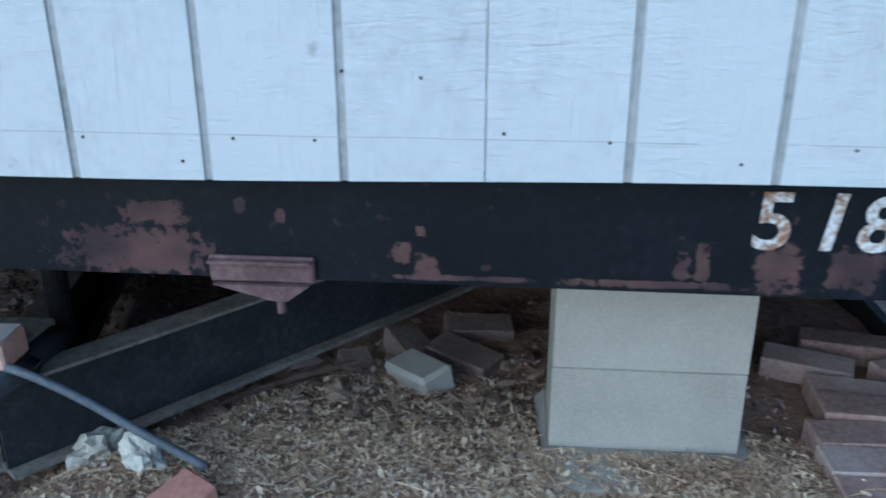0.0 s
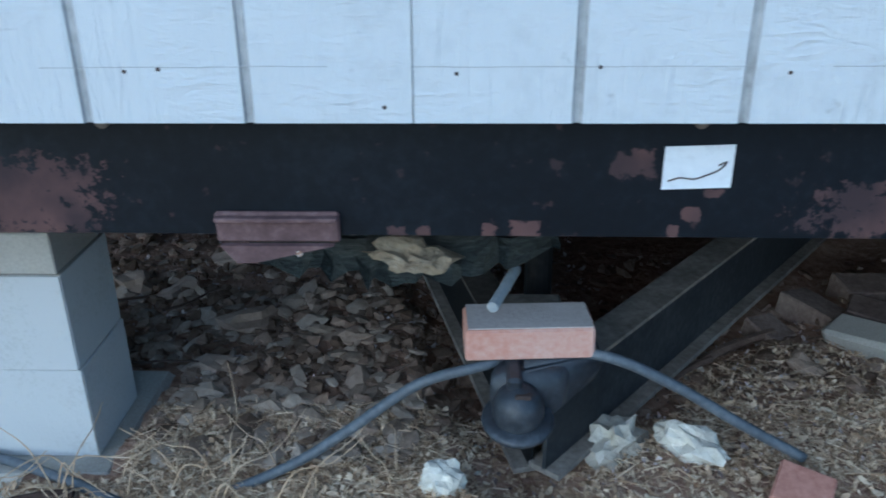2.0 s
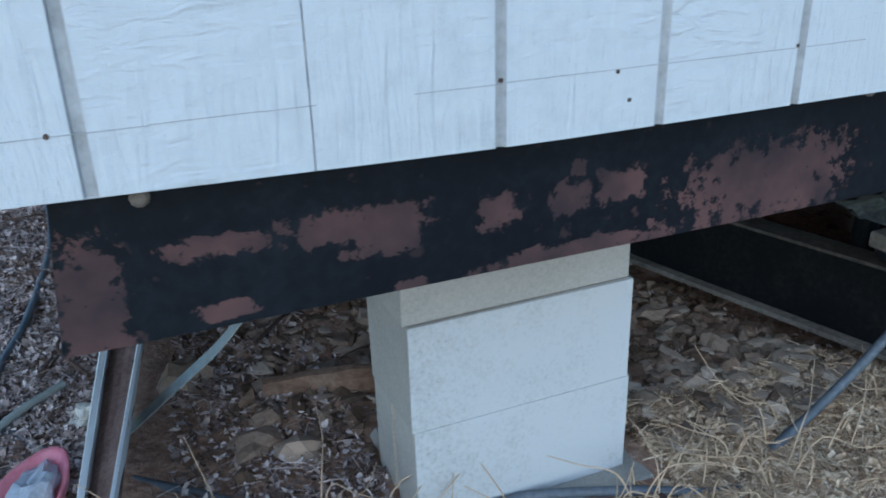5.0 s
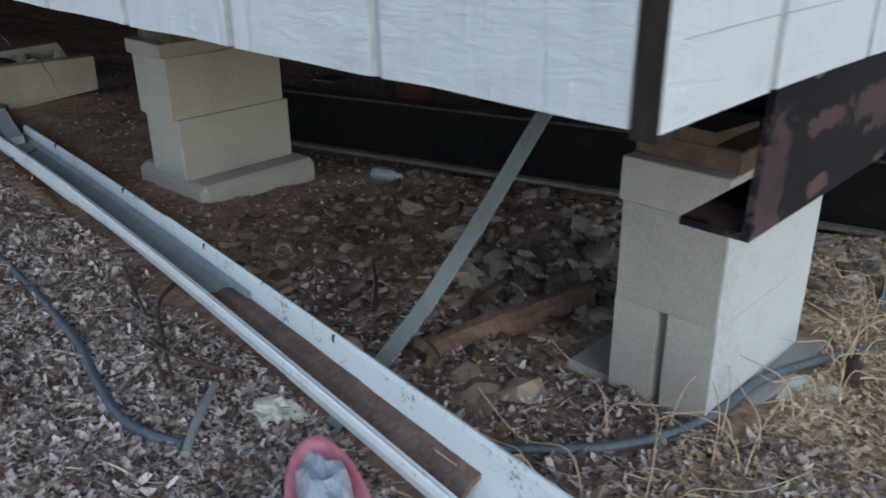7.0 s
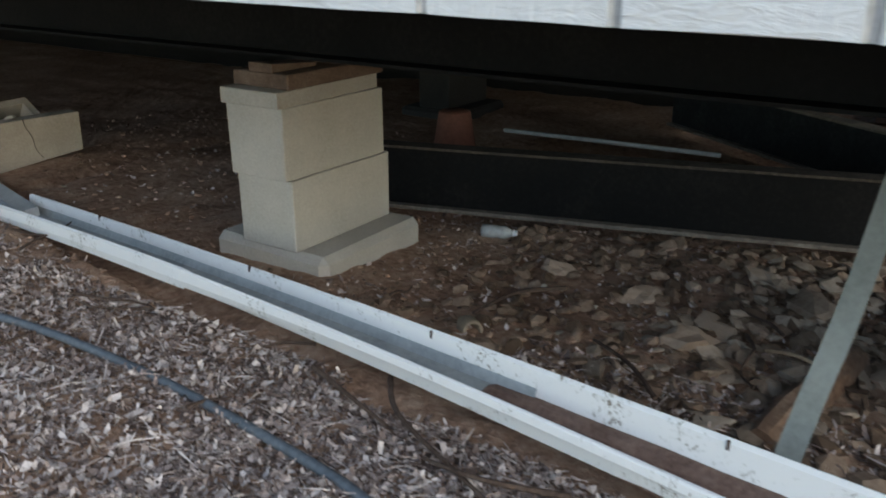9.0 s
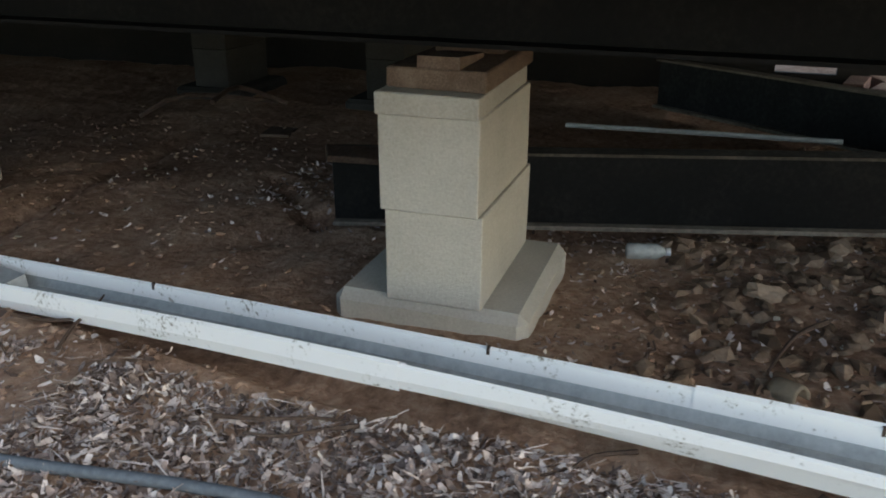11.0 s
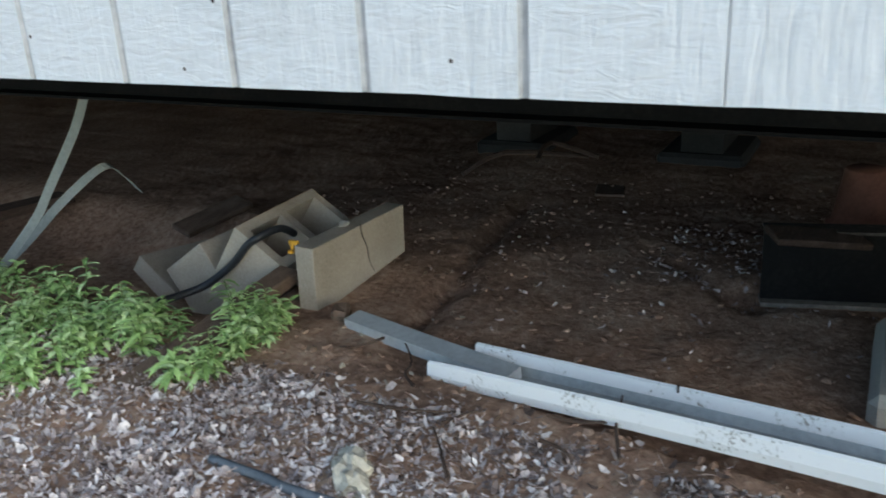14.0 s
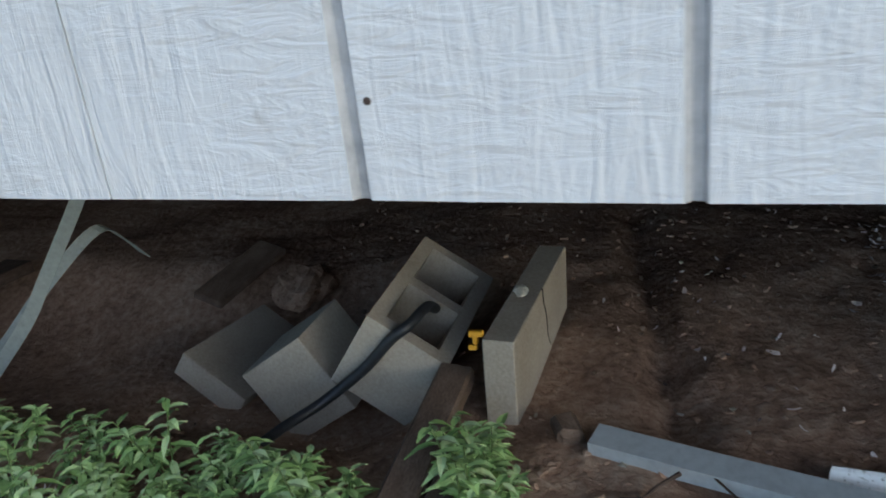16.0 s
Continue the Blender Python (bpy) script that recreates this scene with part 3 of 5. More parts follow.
def build_pier(x, y, base, courses, label, pad, wood=True, turn=0.0, paint=None):
    paint = paint or CONCRETE
    pier = thing("block_pier", label, "pier", pose(x, y, 0, 0, 0, turn), group="block piers")
    z = base
    for i, (h, slot, dx, dy, yaw) in enumerate(courses):
        bm = block_mesh(0.4, 0.194, h - 0.001, slot, i + x)
        bmesh.ops.transform(bm, matrix=pose(dx, dy, z, 0, 0, yaw), verts=bm.verts)
        part("block", bm, paint, pier)
        z += h
    if wood:
        bm = rough(box(-0.19, -0.095, z, 0.19, 0.095, z + 0.038, 0.003), 0.002, 20, x)
        part("wood_cap", bm, WOOD, pier, "rough brown wooden cap board")
        bm = box(-0.19, -0.045, z + 0.0385, -0.03, 0.035, z + 0.06)
        for v in bm.verts:
            if v.co.x > -0.1:
                v.co.z = max(v.co.z - 0.012, z + 0.0385)
        part("shim", bm, WOOD, pier, "wooden shim wedge")
        bm = box(0.02, -0.07, z + 0.0385, 0.17, 0.07, 0.586)
        part("shim", bm, WOOD, pier, "wooden shim wedge")
    x0, y0, x1, y1, z0 = pad
    bm = rough(box(x0 - x, y0 - y, z0, x1 - x, y1 - y, base, 0.02), 0.005, 12, x)
    part("footing_pad", bm, paint, pier, "flat concrete footing pad")
    return pier


build_pier(0.955, 0.362, 0.052, [(0.19, True, -0.008, 0, 0), (0.188, False, -0.012, 0, 0.3), (0.078, False, -0.017, 0.004, -0.3)],
           "grey concrete block pier by the house corner", (0.752, 0.2, 1.2, 0.585, -0.05))
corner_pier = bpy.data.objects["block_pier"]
# Paler layers on the front and right faces put the daylight into colour.
for skin in ((-0.2075, -0.0992, 0.053, 0.1915, -0.0955, 0.2415), (-0.2115, -0.0995, 0.2428, 0.1875, -0.0955, 0.4285),
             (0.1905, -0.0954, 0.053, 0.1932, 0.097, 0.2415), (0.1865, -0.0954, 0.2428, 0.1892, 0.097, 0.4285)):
    part("lit_skin", rough(box(*skin), 0.0004, 40), LIT_BLOCK_FACE, corner_pier, "pale layer on a block face, standing in for light")
build_pier(0.967, 2.095, 0.095, [(0.192, False, 0.001, 0, 0), (0.186, False, -0.014, 0.004, -0.4), (0.041, False, -0.03, 0.007, 0.6)],
           "tan-grey concrete block pier on a wide footing pad", (0.77, 1.905, 1.205, 2.315, -0.05))
build_pier(3.313, 0.5, 0.066, [(0.194, False, 0, 0, 0), (0.194, False, 0.0, 0, 0.3), (0.08, False, 0, 0, 0)],
           "grey concrete block pier under the painted number", (3.09, 0.24, 3.56, 0.66, -0.05))
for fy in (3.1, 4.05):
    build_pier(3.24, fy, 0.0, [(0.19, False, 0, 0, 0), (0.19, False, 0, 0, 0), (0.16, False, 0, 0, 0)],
               "concrete block pier in the dark under the house", (3.0, fy - 0.2, 3.48, fy + 0.2, -0.12), paint=SHADED_BLOCK)
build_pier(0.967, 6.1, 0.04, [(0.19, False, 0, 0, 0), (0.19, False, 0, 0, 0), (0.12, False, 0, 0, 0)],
           "concrete block pier further along the long side", (0.75, 5.9, 1.2, 6.3, -0.1), paint=SHADED_BLOCK)

# ---- trailer tongue lying under the front ----


def arm(p, q, h):
    p, q = Vector(p), Vector(q)
    d = q - p
    yaw = math.degrees(math.atan2(d.y, d.x))
    m = Matrix.Translation(p) @ pose(0, 0, 0, 0, -math.degrees(math.atan2(d.z, d.to_2d().length)), yaw)
    web = extrude_outline([(-0.004, 0.008), (0.004, 0.008), (0.004, h - 0.008), (-0.004, h - 0.008)], d.length)
    lo = extrude_outline([(-0.034, 0), (0.034, 0), (0.033, 0.012), (-0.033, 0.012)], d.length)
    hi = extrude_outline([(-0.035, h - 0.008), (0.035, h - 0.008), (0.035, h), (-0.035, h)], d.length)
    out = []
    for bm in (web, lo, hi):
        bmesh.ops.transform(bm, matrix=m, verts=bm.verts)
        out.append(bm)
    return out


def build_tongue():
    t = thing("trailer_tongue", "black steel trailer tongue with ball coupler lying on the dirt", "trailer hitch")
    # The left arm takes darker copies: shade under the house, set in colour.
    for p, q, dust, face in (((1.982, 0.235, 0.045), (3.285, 1.85, 0.012), DUSTY_FLANGE, DUSTY_WEB), ((1.962, 0.26, 0.03), (1.40, 2.6, -0.005), SHADED_FLANGE, BLACK_STEEL)):
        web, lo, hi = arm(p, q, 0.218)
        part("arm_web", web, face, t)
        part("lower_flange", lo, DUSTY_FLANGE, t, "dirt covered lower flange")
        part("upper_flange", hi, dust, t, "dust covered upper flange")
    # coupler: a flat tapering neck that ends in a hollow dome with a flared lip over the ball
    bm = bmesh.new()
    rings = []
    for y, cx, w, lo, hi in ((0.42, 1.985, 0.078, 0.25, 0.306), (0.31, 1.972, 0.075, 0.238, 0.31), (0.23, 1.958, 0.066, 0.226, 0.306), (0.185, 1.945, 0.066, 0.218, 0.308), (0.165, 1.938, 0.06, 0.222, 0.302)):
        mid, half = (lo + hi) / 2, (hi - lo) / 2
        ring = []
        for k in range(16):
            a = 2 * math.pi * k / 16
            u, v = math.cos(a), math.sin(a)
            ring.append(bm.verts.new((cx + w * math.copysign(abs(u) ** 0.5, u), y, mid + half * math.copysign(abs(v) ** 0.5, v))))
        rings.append(ring)
    for a, b in zip(rings, rings[1:]):
        for k in range(16):
            bm.faces.new((a[k], a[(k + 1) % 16], b[(k + 1) % 16], b[k]))
    bm.faces.new(rings[0])
    bm.faces.new(rings[-1][::-1])
    part("coupler_neck", rough(bm, 0.003, 18), CAST, t, "black cast coupler neck", True)
    bm = lathe([(0.03, -0.004), (0.043, 0.0), (0.047, 0.012), (0.046, 0.03), (0.041, 0.046), (0.031, 0.058), (0.017, 0.066), (0.005, 0.069)], 26)
    bmesh.ops.transform(bm, matrix=pose(1.925, 0.15, 0.232, 14) @ Matrix.Scale(0.93, 4), verts=bm.verts)
    part("coupler_dome", rough(bm, 0.0015, 30), CAST, t, "", True)
    bm = lathe([(0.044, 0.0), (0.058, 0.0), (0.061, 0.006), (0.058, 0.012), (0.046, 0.014)], 26)
    bmesh.ops.transform(bm, matrix=pose(1.925, 0.15, 0.222, 14), verts=bm.verts)
    part("coupler_lip", bm, CAST, t, "", True)
    # side cheek: a web that sweeps from the dome up to the arm
    side = [(1.955, 0.214), (1.972, 0.212), (1.985, 0.226), (2.005, 0.238), (2.03, 0.244), (2.06, 0.262), (2.075, 0.292), (2.05, 0.312), (1.93, 0.312), (1.94, 0.27)]
    bm = bmesh.new()
    lo = [bm.verts.new((x, 0.165 + 0.55 * max(0.0, x - 1.97), z)) for x, z in side]
    hi = [bm.verts.new((x, 0.235 + 0.55 * max(0.0, x - 1.97), z)) for x, z in side]
    bm.faces.new(lo)
    bm.faces.new(hi[::-1])
    for k in range(len(side)):
        bm.faces.new((lo[k], hi[k], hi[(k + 1) % len(side)], lo[(k + 1) % len(side)]))
    bmesh.ops.bevel(bm, geom=list(bm.edges), offset=0.005, segments=2, affect="EDGES")
    part("coupler_cheek", rough(bm, 0.0015, 25), CAST, t, "worn black cast cheek of the coupler", True)
    part("latch", rough(box(1.905, 0.135, 0.283, 1.93, 0.215, 0.312, 0.006), 0.001, 30), CAST, t)
    part("lock_pin", box(1.917, 0.118, 0.283, 1.944, 0.136, 0.291, 0.002), NAIL, t)
    part("plate", box(1.90, 0.26, 0.275, 2.02, 0.44, 0.312, 0.004), DUSTY_FLANGE, t, "dusty coupler plate")
    part("jack_post", tube([(1.985, 0.52, 0.05), (1.985, 0.52, 0.3), (1.985, 0.52, 0.56)], 0.028, 14, 2), BLACK_STEEL, t)
    part("crank_tube", tube([(1.876, 0.061, 0.482), (1.896, 0.121, 0.483), (1.916, 0.182, 0.485)], 0.0085, 10, 2), GALV, t, "bare grey crank tube")


build_tongue()


def brick_mesh(seed=0, l=0.2, w=0.092, h=0.057):
    bm = bmesh.new()
    add_box(bm, -l / 2, -w / 2, 0, l / 2, w / 2, h, 0.004)
    return rough(bm, 0.003, 22, seed)


def lone_brick(m, label, seed, group="", l=0.2, w=0.092, h=0.057):
    return single("brick", brick_mesh(seed, l, w, h), BRICK, label, "brick", m, group)


bk = lone_brick(pose(1.943, 0.237, 0.314, 0, 0, 3), "orange-red clay brick resting on the hitch coupler", 1, l=0.215)
part("dusty_top", rough(box(-0.103, -0.043, 0.0585, 0.103, 0.043, 0.0605), 0.0008, 30), BRICK_TOP, bk, "pale dusty top")

cable_pts = [(2.43, 0.20, 0.115), (2.31, 0.2, 0.186), (2.19, 0.2, 0.262), (2.07, 0.2, 0.318), (1.94, 0.25, 0.3), (1.873, 0.2, 0.3), (1.758, 0.2, 0.26), (1.637, 0.2, 0.166),
             (1.532, 0.2, 0.09), (1.40, 0.185, 0.035), (1.28, 0.13, 0.045), (1.12, 0.185, 0.06), (0.946, 0.248, 0.062), (0.80, 0.255, 0.066), (0.68, 0.29, 0.06), (0.56, 0.36, 0.06), (0.44, 0.5, 0.05),
             (0.28, 0.66, 0.04), (0.12, 0.83, 0.058), (0.055, 0.98, 0.065), (0.075, 1.15, 0.066), (0.115, 1.32, 0.068), (0.15, 1.6, 0.068), (0.17, 1.86, 0.068), (0.165, 2.2, 0.07), (0.12, 2.6, 0.07), (0.108, 3.149, 0.062), (0.116, 3.262, 0.062), (0.121, 3.397, 0.062)]
single("cable", tube(cable_pts, 0.0095, 10, 6), CABLE, "grey-black rubber cable draped over the hitch and along the ground", "cable", smooth=True)

# ---- gutter ----


def build_gutter():
    g = thing("gutter", "dirty white metal rain gutter lying on the ground", "gutter")
    front_lip, back_lip = [], []
    for i in range(41):
        u = i / 40
        w = max(0.0, u - 0.12) / 0.88
        bow = math.sin(math.pi * w)
        front_lip.append(Vector((0.168 + 0.434 * u - 0.014 * bow, -0.1 + 3.29 * u, 0.148 - 0.07 * u + 0.052 * bow)))
        back_lip.append(Vector((0.225 + 0.502 * u - 0.004 * bow, -0.1 + 3.23 * u, 0.222 - 0.142 * u + 0.02 * bow)))

    def sheet(rows, thick, a, b):
        """rows: offsets across, from the front lip (0) to the back lip (1), with drop."""
        bm = bmesh.new()
        lines = []
        for i in range(a, b):
            f, k = front_lip[i], back_lip[i]
            low = 0.5 + 0.5 * s_curve(f.y, 1.3, 2.2)
            lines.append([f.lerp(k, u) + Vector((0, 0, w * (low if u < 0.05 else 1.0))) for u, w in rows])
        n = len(rows)
        top = [[bm.verts.new(p) for p in line] for line in lines]
        bot = [[bm.verts.new(p - Vector((0, 0, thick))) for p in line] for line in lines]
        for s, flip in ((top, False), (bot, True)):
            for r0, r1 in zip(s, s[1:]):
                for k in range(n - 1):
                    q = (r0[k], r0[k + 1], r1[k + 1], r1[k])
                    bm.faces.new(q[::-1] if flip else q)
        for r0, r1, t0, t1 in zip(top, top[1:], bot, bot[1:]):
            bm.faces.new((r0[0], r1[0], t1[0], t0[0]))
            bm.faces.new((r0[-1], t0[-1], t1[-1], r1[-1]))
        for r, s in ((top[0], bot[0]), (top[-1], bot[-1])):
            for k in range(n - 1):
                bm.faces.new((r[k], r[k + 1], s[k + 1], s[k]))
        return bm

    n = len(front_lip)
    part("trough", sheet([(0.14, -0.010), (0.11, -0.013), (0.0, 0.0), (-0.035, -0.005), (-0.045, -0.028), (0.0, -0.046), (0.1, -0.05), (0.84, -0.066), (0.9, -0.06), (0.955, -0.004), (1.0, 0.0), (1.06, -0.004), (1.07, -0.012)], 0.0016, 0, n), GUTTER, g)
    part("front_sleeve", sheet([(0.15, -0.007), (0.11, -0.010), (0.0, 0.0035), (-0.045, -0.002), (-0.058, -0.028), (-0.01, -0.05)], 0.0016, 26, n), GUTTER, g)
    part("back_sleeve", sheet([(0.9, -0.045), (0.945, -0.001), (1.0, 0.0045), (1.07, -0.001), (1.085, -0.014)], 0.0016, 0, 22), GUTTER, g)
    part("dirt_fill", rough(sheet([(0.1, -0.040), (0.2, -0.04), (0.35, -0.036), (0.5, -0.04), (0.65, -0.038), (0.8, -0.042), (0.91, -0.046)], 0.012, 6, 17), 0.004, 30), DUFF, g, "rotted leaf dirt lying in the trough")
    # The liner keeps the darker metal, which carries the trough's shade.
    part("liner", sheet([(0.16, -0.012), (0.2, -0.045), (0.45, -0.05), (0.82, -0.047), (0.91, -0.03)], 0.0016, 15, n), GALV, g, "grey metal liner")
    end = ribbon([(0.64, 3.0, 0.058), (0.70, 3.25, 0.056), (0.765, 3.51, 0.056)], 0.055, 0.03, (1, -0.25, 0.1), 4)
    part("liner_end", end, LIT_LINER, g, "grey metal liner end")
    for i in (11, 18, 25, 34):
        p = back_lip[i].lerp(front_lip[i], 0.03)
        part("joint_clip", box(p.x - 0.004, p.y - 0.0025, p.z - 0.012, p.x + 0.003, p.y + 0.0025, p.z + 0.0022), NAIL, g)


build_gutter()

# ---- strap, bottle and clutter under the side ----
single("strap", ribbon([(0.278, 0.737, 0.040), (0.412, 0.720, 0.148), (0.509, 0.708, 0.226), (0.566, 0.696, 0.290), (0.649, 0.684, 0.379), (0.761, 0.672, 0.501), (0.854, 0.660, 0.602)], 0.038, 0.0025, (0.15, 1, 0.1)),
       STRAP, "grey metal tie-down strap hanging from the frame rail", "strap")
bt = thing("plastic_bottle", "small hazy clear plastic bottle lying on the dirt", "bottle", pose(1.34, 1.78, 0.036, 90, 0, 15))
part("body", lathe([(0.012, 0), (0.02, 0.003), (0.021, 0.03), (0.019, 0.05), (0.021, 0.075), (0.012, 0.092), (0.009, 0.098)], 14), CLEAR, bt, "", True)
part("cap", lathe([(0.0105, 0.098), (0.0105, 0.11)], 12), TAG, bt, "white cap")


# ---- front: writing, tag, nails ----
for ch, x, wide, lean in (("5", 3.372, 0.125, 0.03), ("1", 3.452, 0.125, 0.16), ("8", 3.522, 0.12, 0.12)):
    cu = bpy.data.curves.new("painted_digit", "FONT")
    cu.body, cu.size, cu.shear, cu.offset, cu.extrude = ch, wide, lean, 0.002, 0.0006
    cu.materials.append(WHITE_DAB)
    d = new("painted_digit", cu)
    d.matrix_world = pose(x, 0.0565, 0.668, 90)
    d.parent = bpy.data.objects["steel_beam"]
    d["label"] = "chalky white hand-painted digit"

tag = thing("paper_tag", "small white tag with a scrawled black line on the beam", "tag")
bm = box(2.097, 0.0545, 0.664, 2.188, 0.0565, 0.723)
for v in bm.verts:
    if v.co.x > 2.14:
        v.co.z += 0.003
part("sheet", bm, TAG, tag)
part("scrawl", tube([(2.104, 0.0535, 0.676), (2.12, 0.0535, 0.681), (2.138, 0.0535, 0.679), (2.155, 0.0535, 0.685), (2.17, 0.0535, 0.692), (2.179, 0.0535, 0.703), (2.168, 0.0535, 0.698)], 0.0011, 6, 4), NAIL, tag, "scrawled black line")

nail_me = finish(lathe([(0.0027, -0.001), (0.0027, 0.0006), (0.0015, 0.001)], 8), "nail", NAIL)


def nails(wall, spots, m):
    for u, z in spots:
        ob = new("nail", nail_me)
        ob.parent = wall
        ob.matrix_world = m(u, z)


random.seed(5)
front_nails = [(3.005, 0.847), (2.618, 0.833), (2.54, 0.798), (3.331, 0.81), (1.737, 0.789), (1.825, 0.83), (2.221, 0.831), (0.924, 0.803), (0.907, 0.836), (1.423, 0.833)]
front_nails += [(0.32 + 0.2018 * i + random.uniform(-0.07, 0.07), 0.836 + random.uniform(-0.006, 0.006)) for i in range(0, 17, 2)]
front_nails += [(random.uniform(0.1, 3.6), random.uniform(0.87, 1.25)) for i in range(5)]
nails(front, front_nails, lambda u, z: pose(u, 0, z, 90))
side_nails = [(3.187, 0.813), (3.493, 0.855), (2.78, 0.83), (2.2, 0.84), (1.85, 0.82), (0.6, 0.83), (0.93, 0.85), (1.4, 0.83), (0.12, 0.9), (3.12, 0.9), (2.0, 0.83)]
nails(side, side_nails, lambda u, z: pose(0, u, z, 0, -90))

# ---- front: torn belly wrap, bricks, stones ----


def torn(name, label, spots, material, seed):
    """A hanging torn sheet: a bent, frayed slab."""
    (x0, z0), (x1, z1), y, drop = spots
    bm = bmesh.new()
    n, k = 26, 7
    random.seed(seed)
    top, bot = [], []
    for i in range(n + 1):
        u = i / n
        hang = drop * (0.35 + 0.65 * math.sin(math.pi * u) ** 0.7) * random.uniform(0.65, 1.1)
        for j in range(k + 1):
            w = j / k
            p = Vector((x0 + (x1 - x0) * u, y + 0.05 * math.sin(w * 2.5) - 0.03 * w, z0 + (z1 - z0) * u - hang * w))
            p += noise.noise_vector(p * 26) * 0.012
            top.append(bm.verts.new(p))
            bot.append(bm.verts.new(p + Vector((0, 0.006, 0.004))))
    w = k + 1
    for i in range(n):
        for j in range(k):
            q = (i * w + j, i * w + j + 1, (i + 1) * w + j + 1, (i + 1) * w + j)
            bm.faces.new([top[c] for c in q])
            bm.faces.new([bot[c] for c in q[::-1]])
    return single(name, bm, material, label, "insulation")


torn("belly_wrap", "torn dark belly wrap hanging in shreds below the beam", ((1.50, 0.54), (1.98, 0.56), 0.16, 0.085), TATTER, 3)
torn("belly_wrap", "ragged dark belly wrap sagging under the floor", ((1.9, 0.60), (2.75, 0.62), 0.3, 0.09), BELLY, 8)
bm = rough(rock((0.055, 0.03, 0.02), 4.2, 3, 0.5), 0.008, 40)
single("insulation_tuft", bm, INSUL, "torn tuft of tan insulation poking through the wrap", "insulation", pose(1.755, 0.135, 0.53, 20, 10, 0))

# bricks: the pile beyond the number, and broken ones by the tongue
random.seed(11)
for x, y, z, yaw, l in ((3.785, 0.375, 0.062, 1, 0.21), (3.995, 0.38, 0.06, 2, 0.2), (3.79, 0.475, 0.064, 2, 0.21), (4.0, 0.48, 0.062, 1, 0.2), (3.78, 0.275, 0.056, 2, 0.2), (3.99, 0.275, 0.056, 2, 0.2),
                        (3.84, 0.575, 0.072, -2, 0.21), (4.03, 0.58, 0.07, -4, 0.17), (3.85, 0.675, 0.06, -3, 0.21), (3.79, 0.83, 0.055, -20, 0.22), (3.92, 0.94, 0.06, -16, 0.22), (4.02, 0.80, 0.06, 20, 0.14)):
    lone_brick(pose(x, y, z - 0.03, random.uniform(-2, 2), random.uniform(-2, 2), yaw), "dusty red brick in the pile beside the pier", x * 7 + y, "brick pile", l=l, w=0.097).data.materials[0] = OLD_BRICK
# Loose bricks by the tongue, darker and browner than the pile.
for x, y, yaw, tilt, l in ((2.90, 0.86, -32, 4, 0.2), (2.93, 1.03, 8, 6, 0.2), (2.74, 0.93, -60, -6, 0.16), (2.60, 0.86, 25, 8, 0.09)):
    lone_brick(pose(x, y, ground_height(x, y) - 0.03, tilt, 3, yaw), "dark brown broken brick lying on the dirt", x * 3 + y, "loose bricks", l=l, w=0.1, h=0.07).data.materials[0] = DARK_BRICK
for x0, y0, x1, y1, r in ((2.40, 0.72, 2.61, 0.83, 0.012), (2.30, 0.62, 2.42, 0.70, 0.009)):
    single("stick", rough(tube([(x0, y0, ground_height(x0, y0) + 0.012), ((x0 + x1) / 2, (y0 + y1) / 2 + 0.01, ground_height(x0, y0) + 0.02), (x1, y1, ground_height(x1, y1) + 0.025)], r, 6, 3), 0.003, 40), WOOD, "splintered piece of wood beside the tongue", "stick", group="splinters")
bm = rough(box(-0.09, -0.05, 0, 0.09, 0.05, 0.07, 0.01), 0.012, 16, 3)
single("concrete_chunk", bm, CONCRETE, "broken pale chunk of concrete block on the dirt", "rubble", pose(2.80, 0.735, 0.005, 10, -8, -48))


def pale_rock(x, y, size, seed, label="crumbly white rock lying in the straw"):
    single("rock", rough(rock(size, seed, 3, 0.4), 0.006, 45, seed), PALE_STONE, label, "rock", pose(x, y, ground_height(x, y) + size[2] * 0.45, 0, 0, seed * 50))


pale_rock(2.135, 0.33, (0.065, 0.05, 0.045), 1.3)
pale_rock(2.26, 0.27, (0.075, 0.035, 0.035), 2.7)
pale_rock(1.795, 0.17, (0.04, 0.032, 0.035), 3.1)
pale_rock(0.20, 3.13, (0.062, 0.036, 0.032), 4.4, "flat pale rock among the dead leaves")
pale_rock(0.255, 0.84, (0.05, 0.035, 0.02), 5.5, "flat tan rock among the dead leaves")
lone_brick(pose(2.405, 0.135, 0.055, 5, -8, 60), "half-buried red brick piece under the cable end", 9, l=0.1)

bm = rough(box(-0.11, -0.055, -0.03, 0.11, 0.055, 0.03, 0.012), 0.01, 14, 2)
single("concrete_chunk", bm, PALE_STONE, "broken pale slab of concrete in front of the corner pier", "rubble", pose(0.93, 0.165, 0.022, 3, -2, 6))
single("pipe", rough(tube([(1.05, 0.12, 0.055), (1.10, 0.135, 0.057), (1.15, 0.145, 0.055)], 0.016, 12, 2), 0.001, 30), DARK_WOOD, "short dirty brown pipe end by the corner pier", "pipe")

# ---- stones under the house ----


def stone(x, y, size, seed):
    single("stone", rock(size, seed, 2, 0.35), STONE, "flat grey-brown stone in the dirt", "stone", pose(x, y, ground_height(x, y) + size[2] * 0.3, random.uniform(-12, 12), random.uniform(-12, 12), seed * 70), group="loose stones")


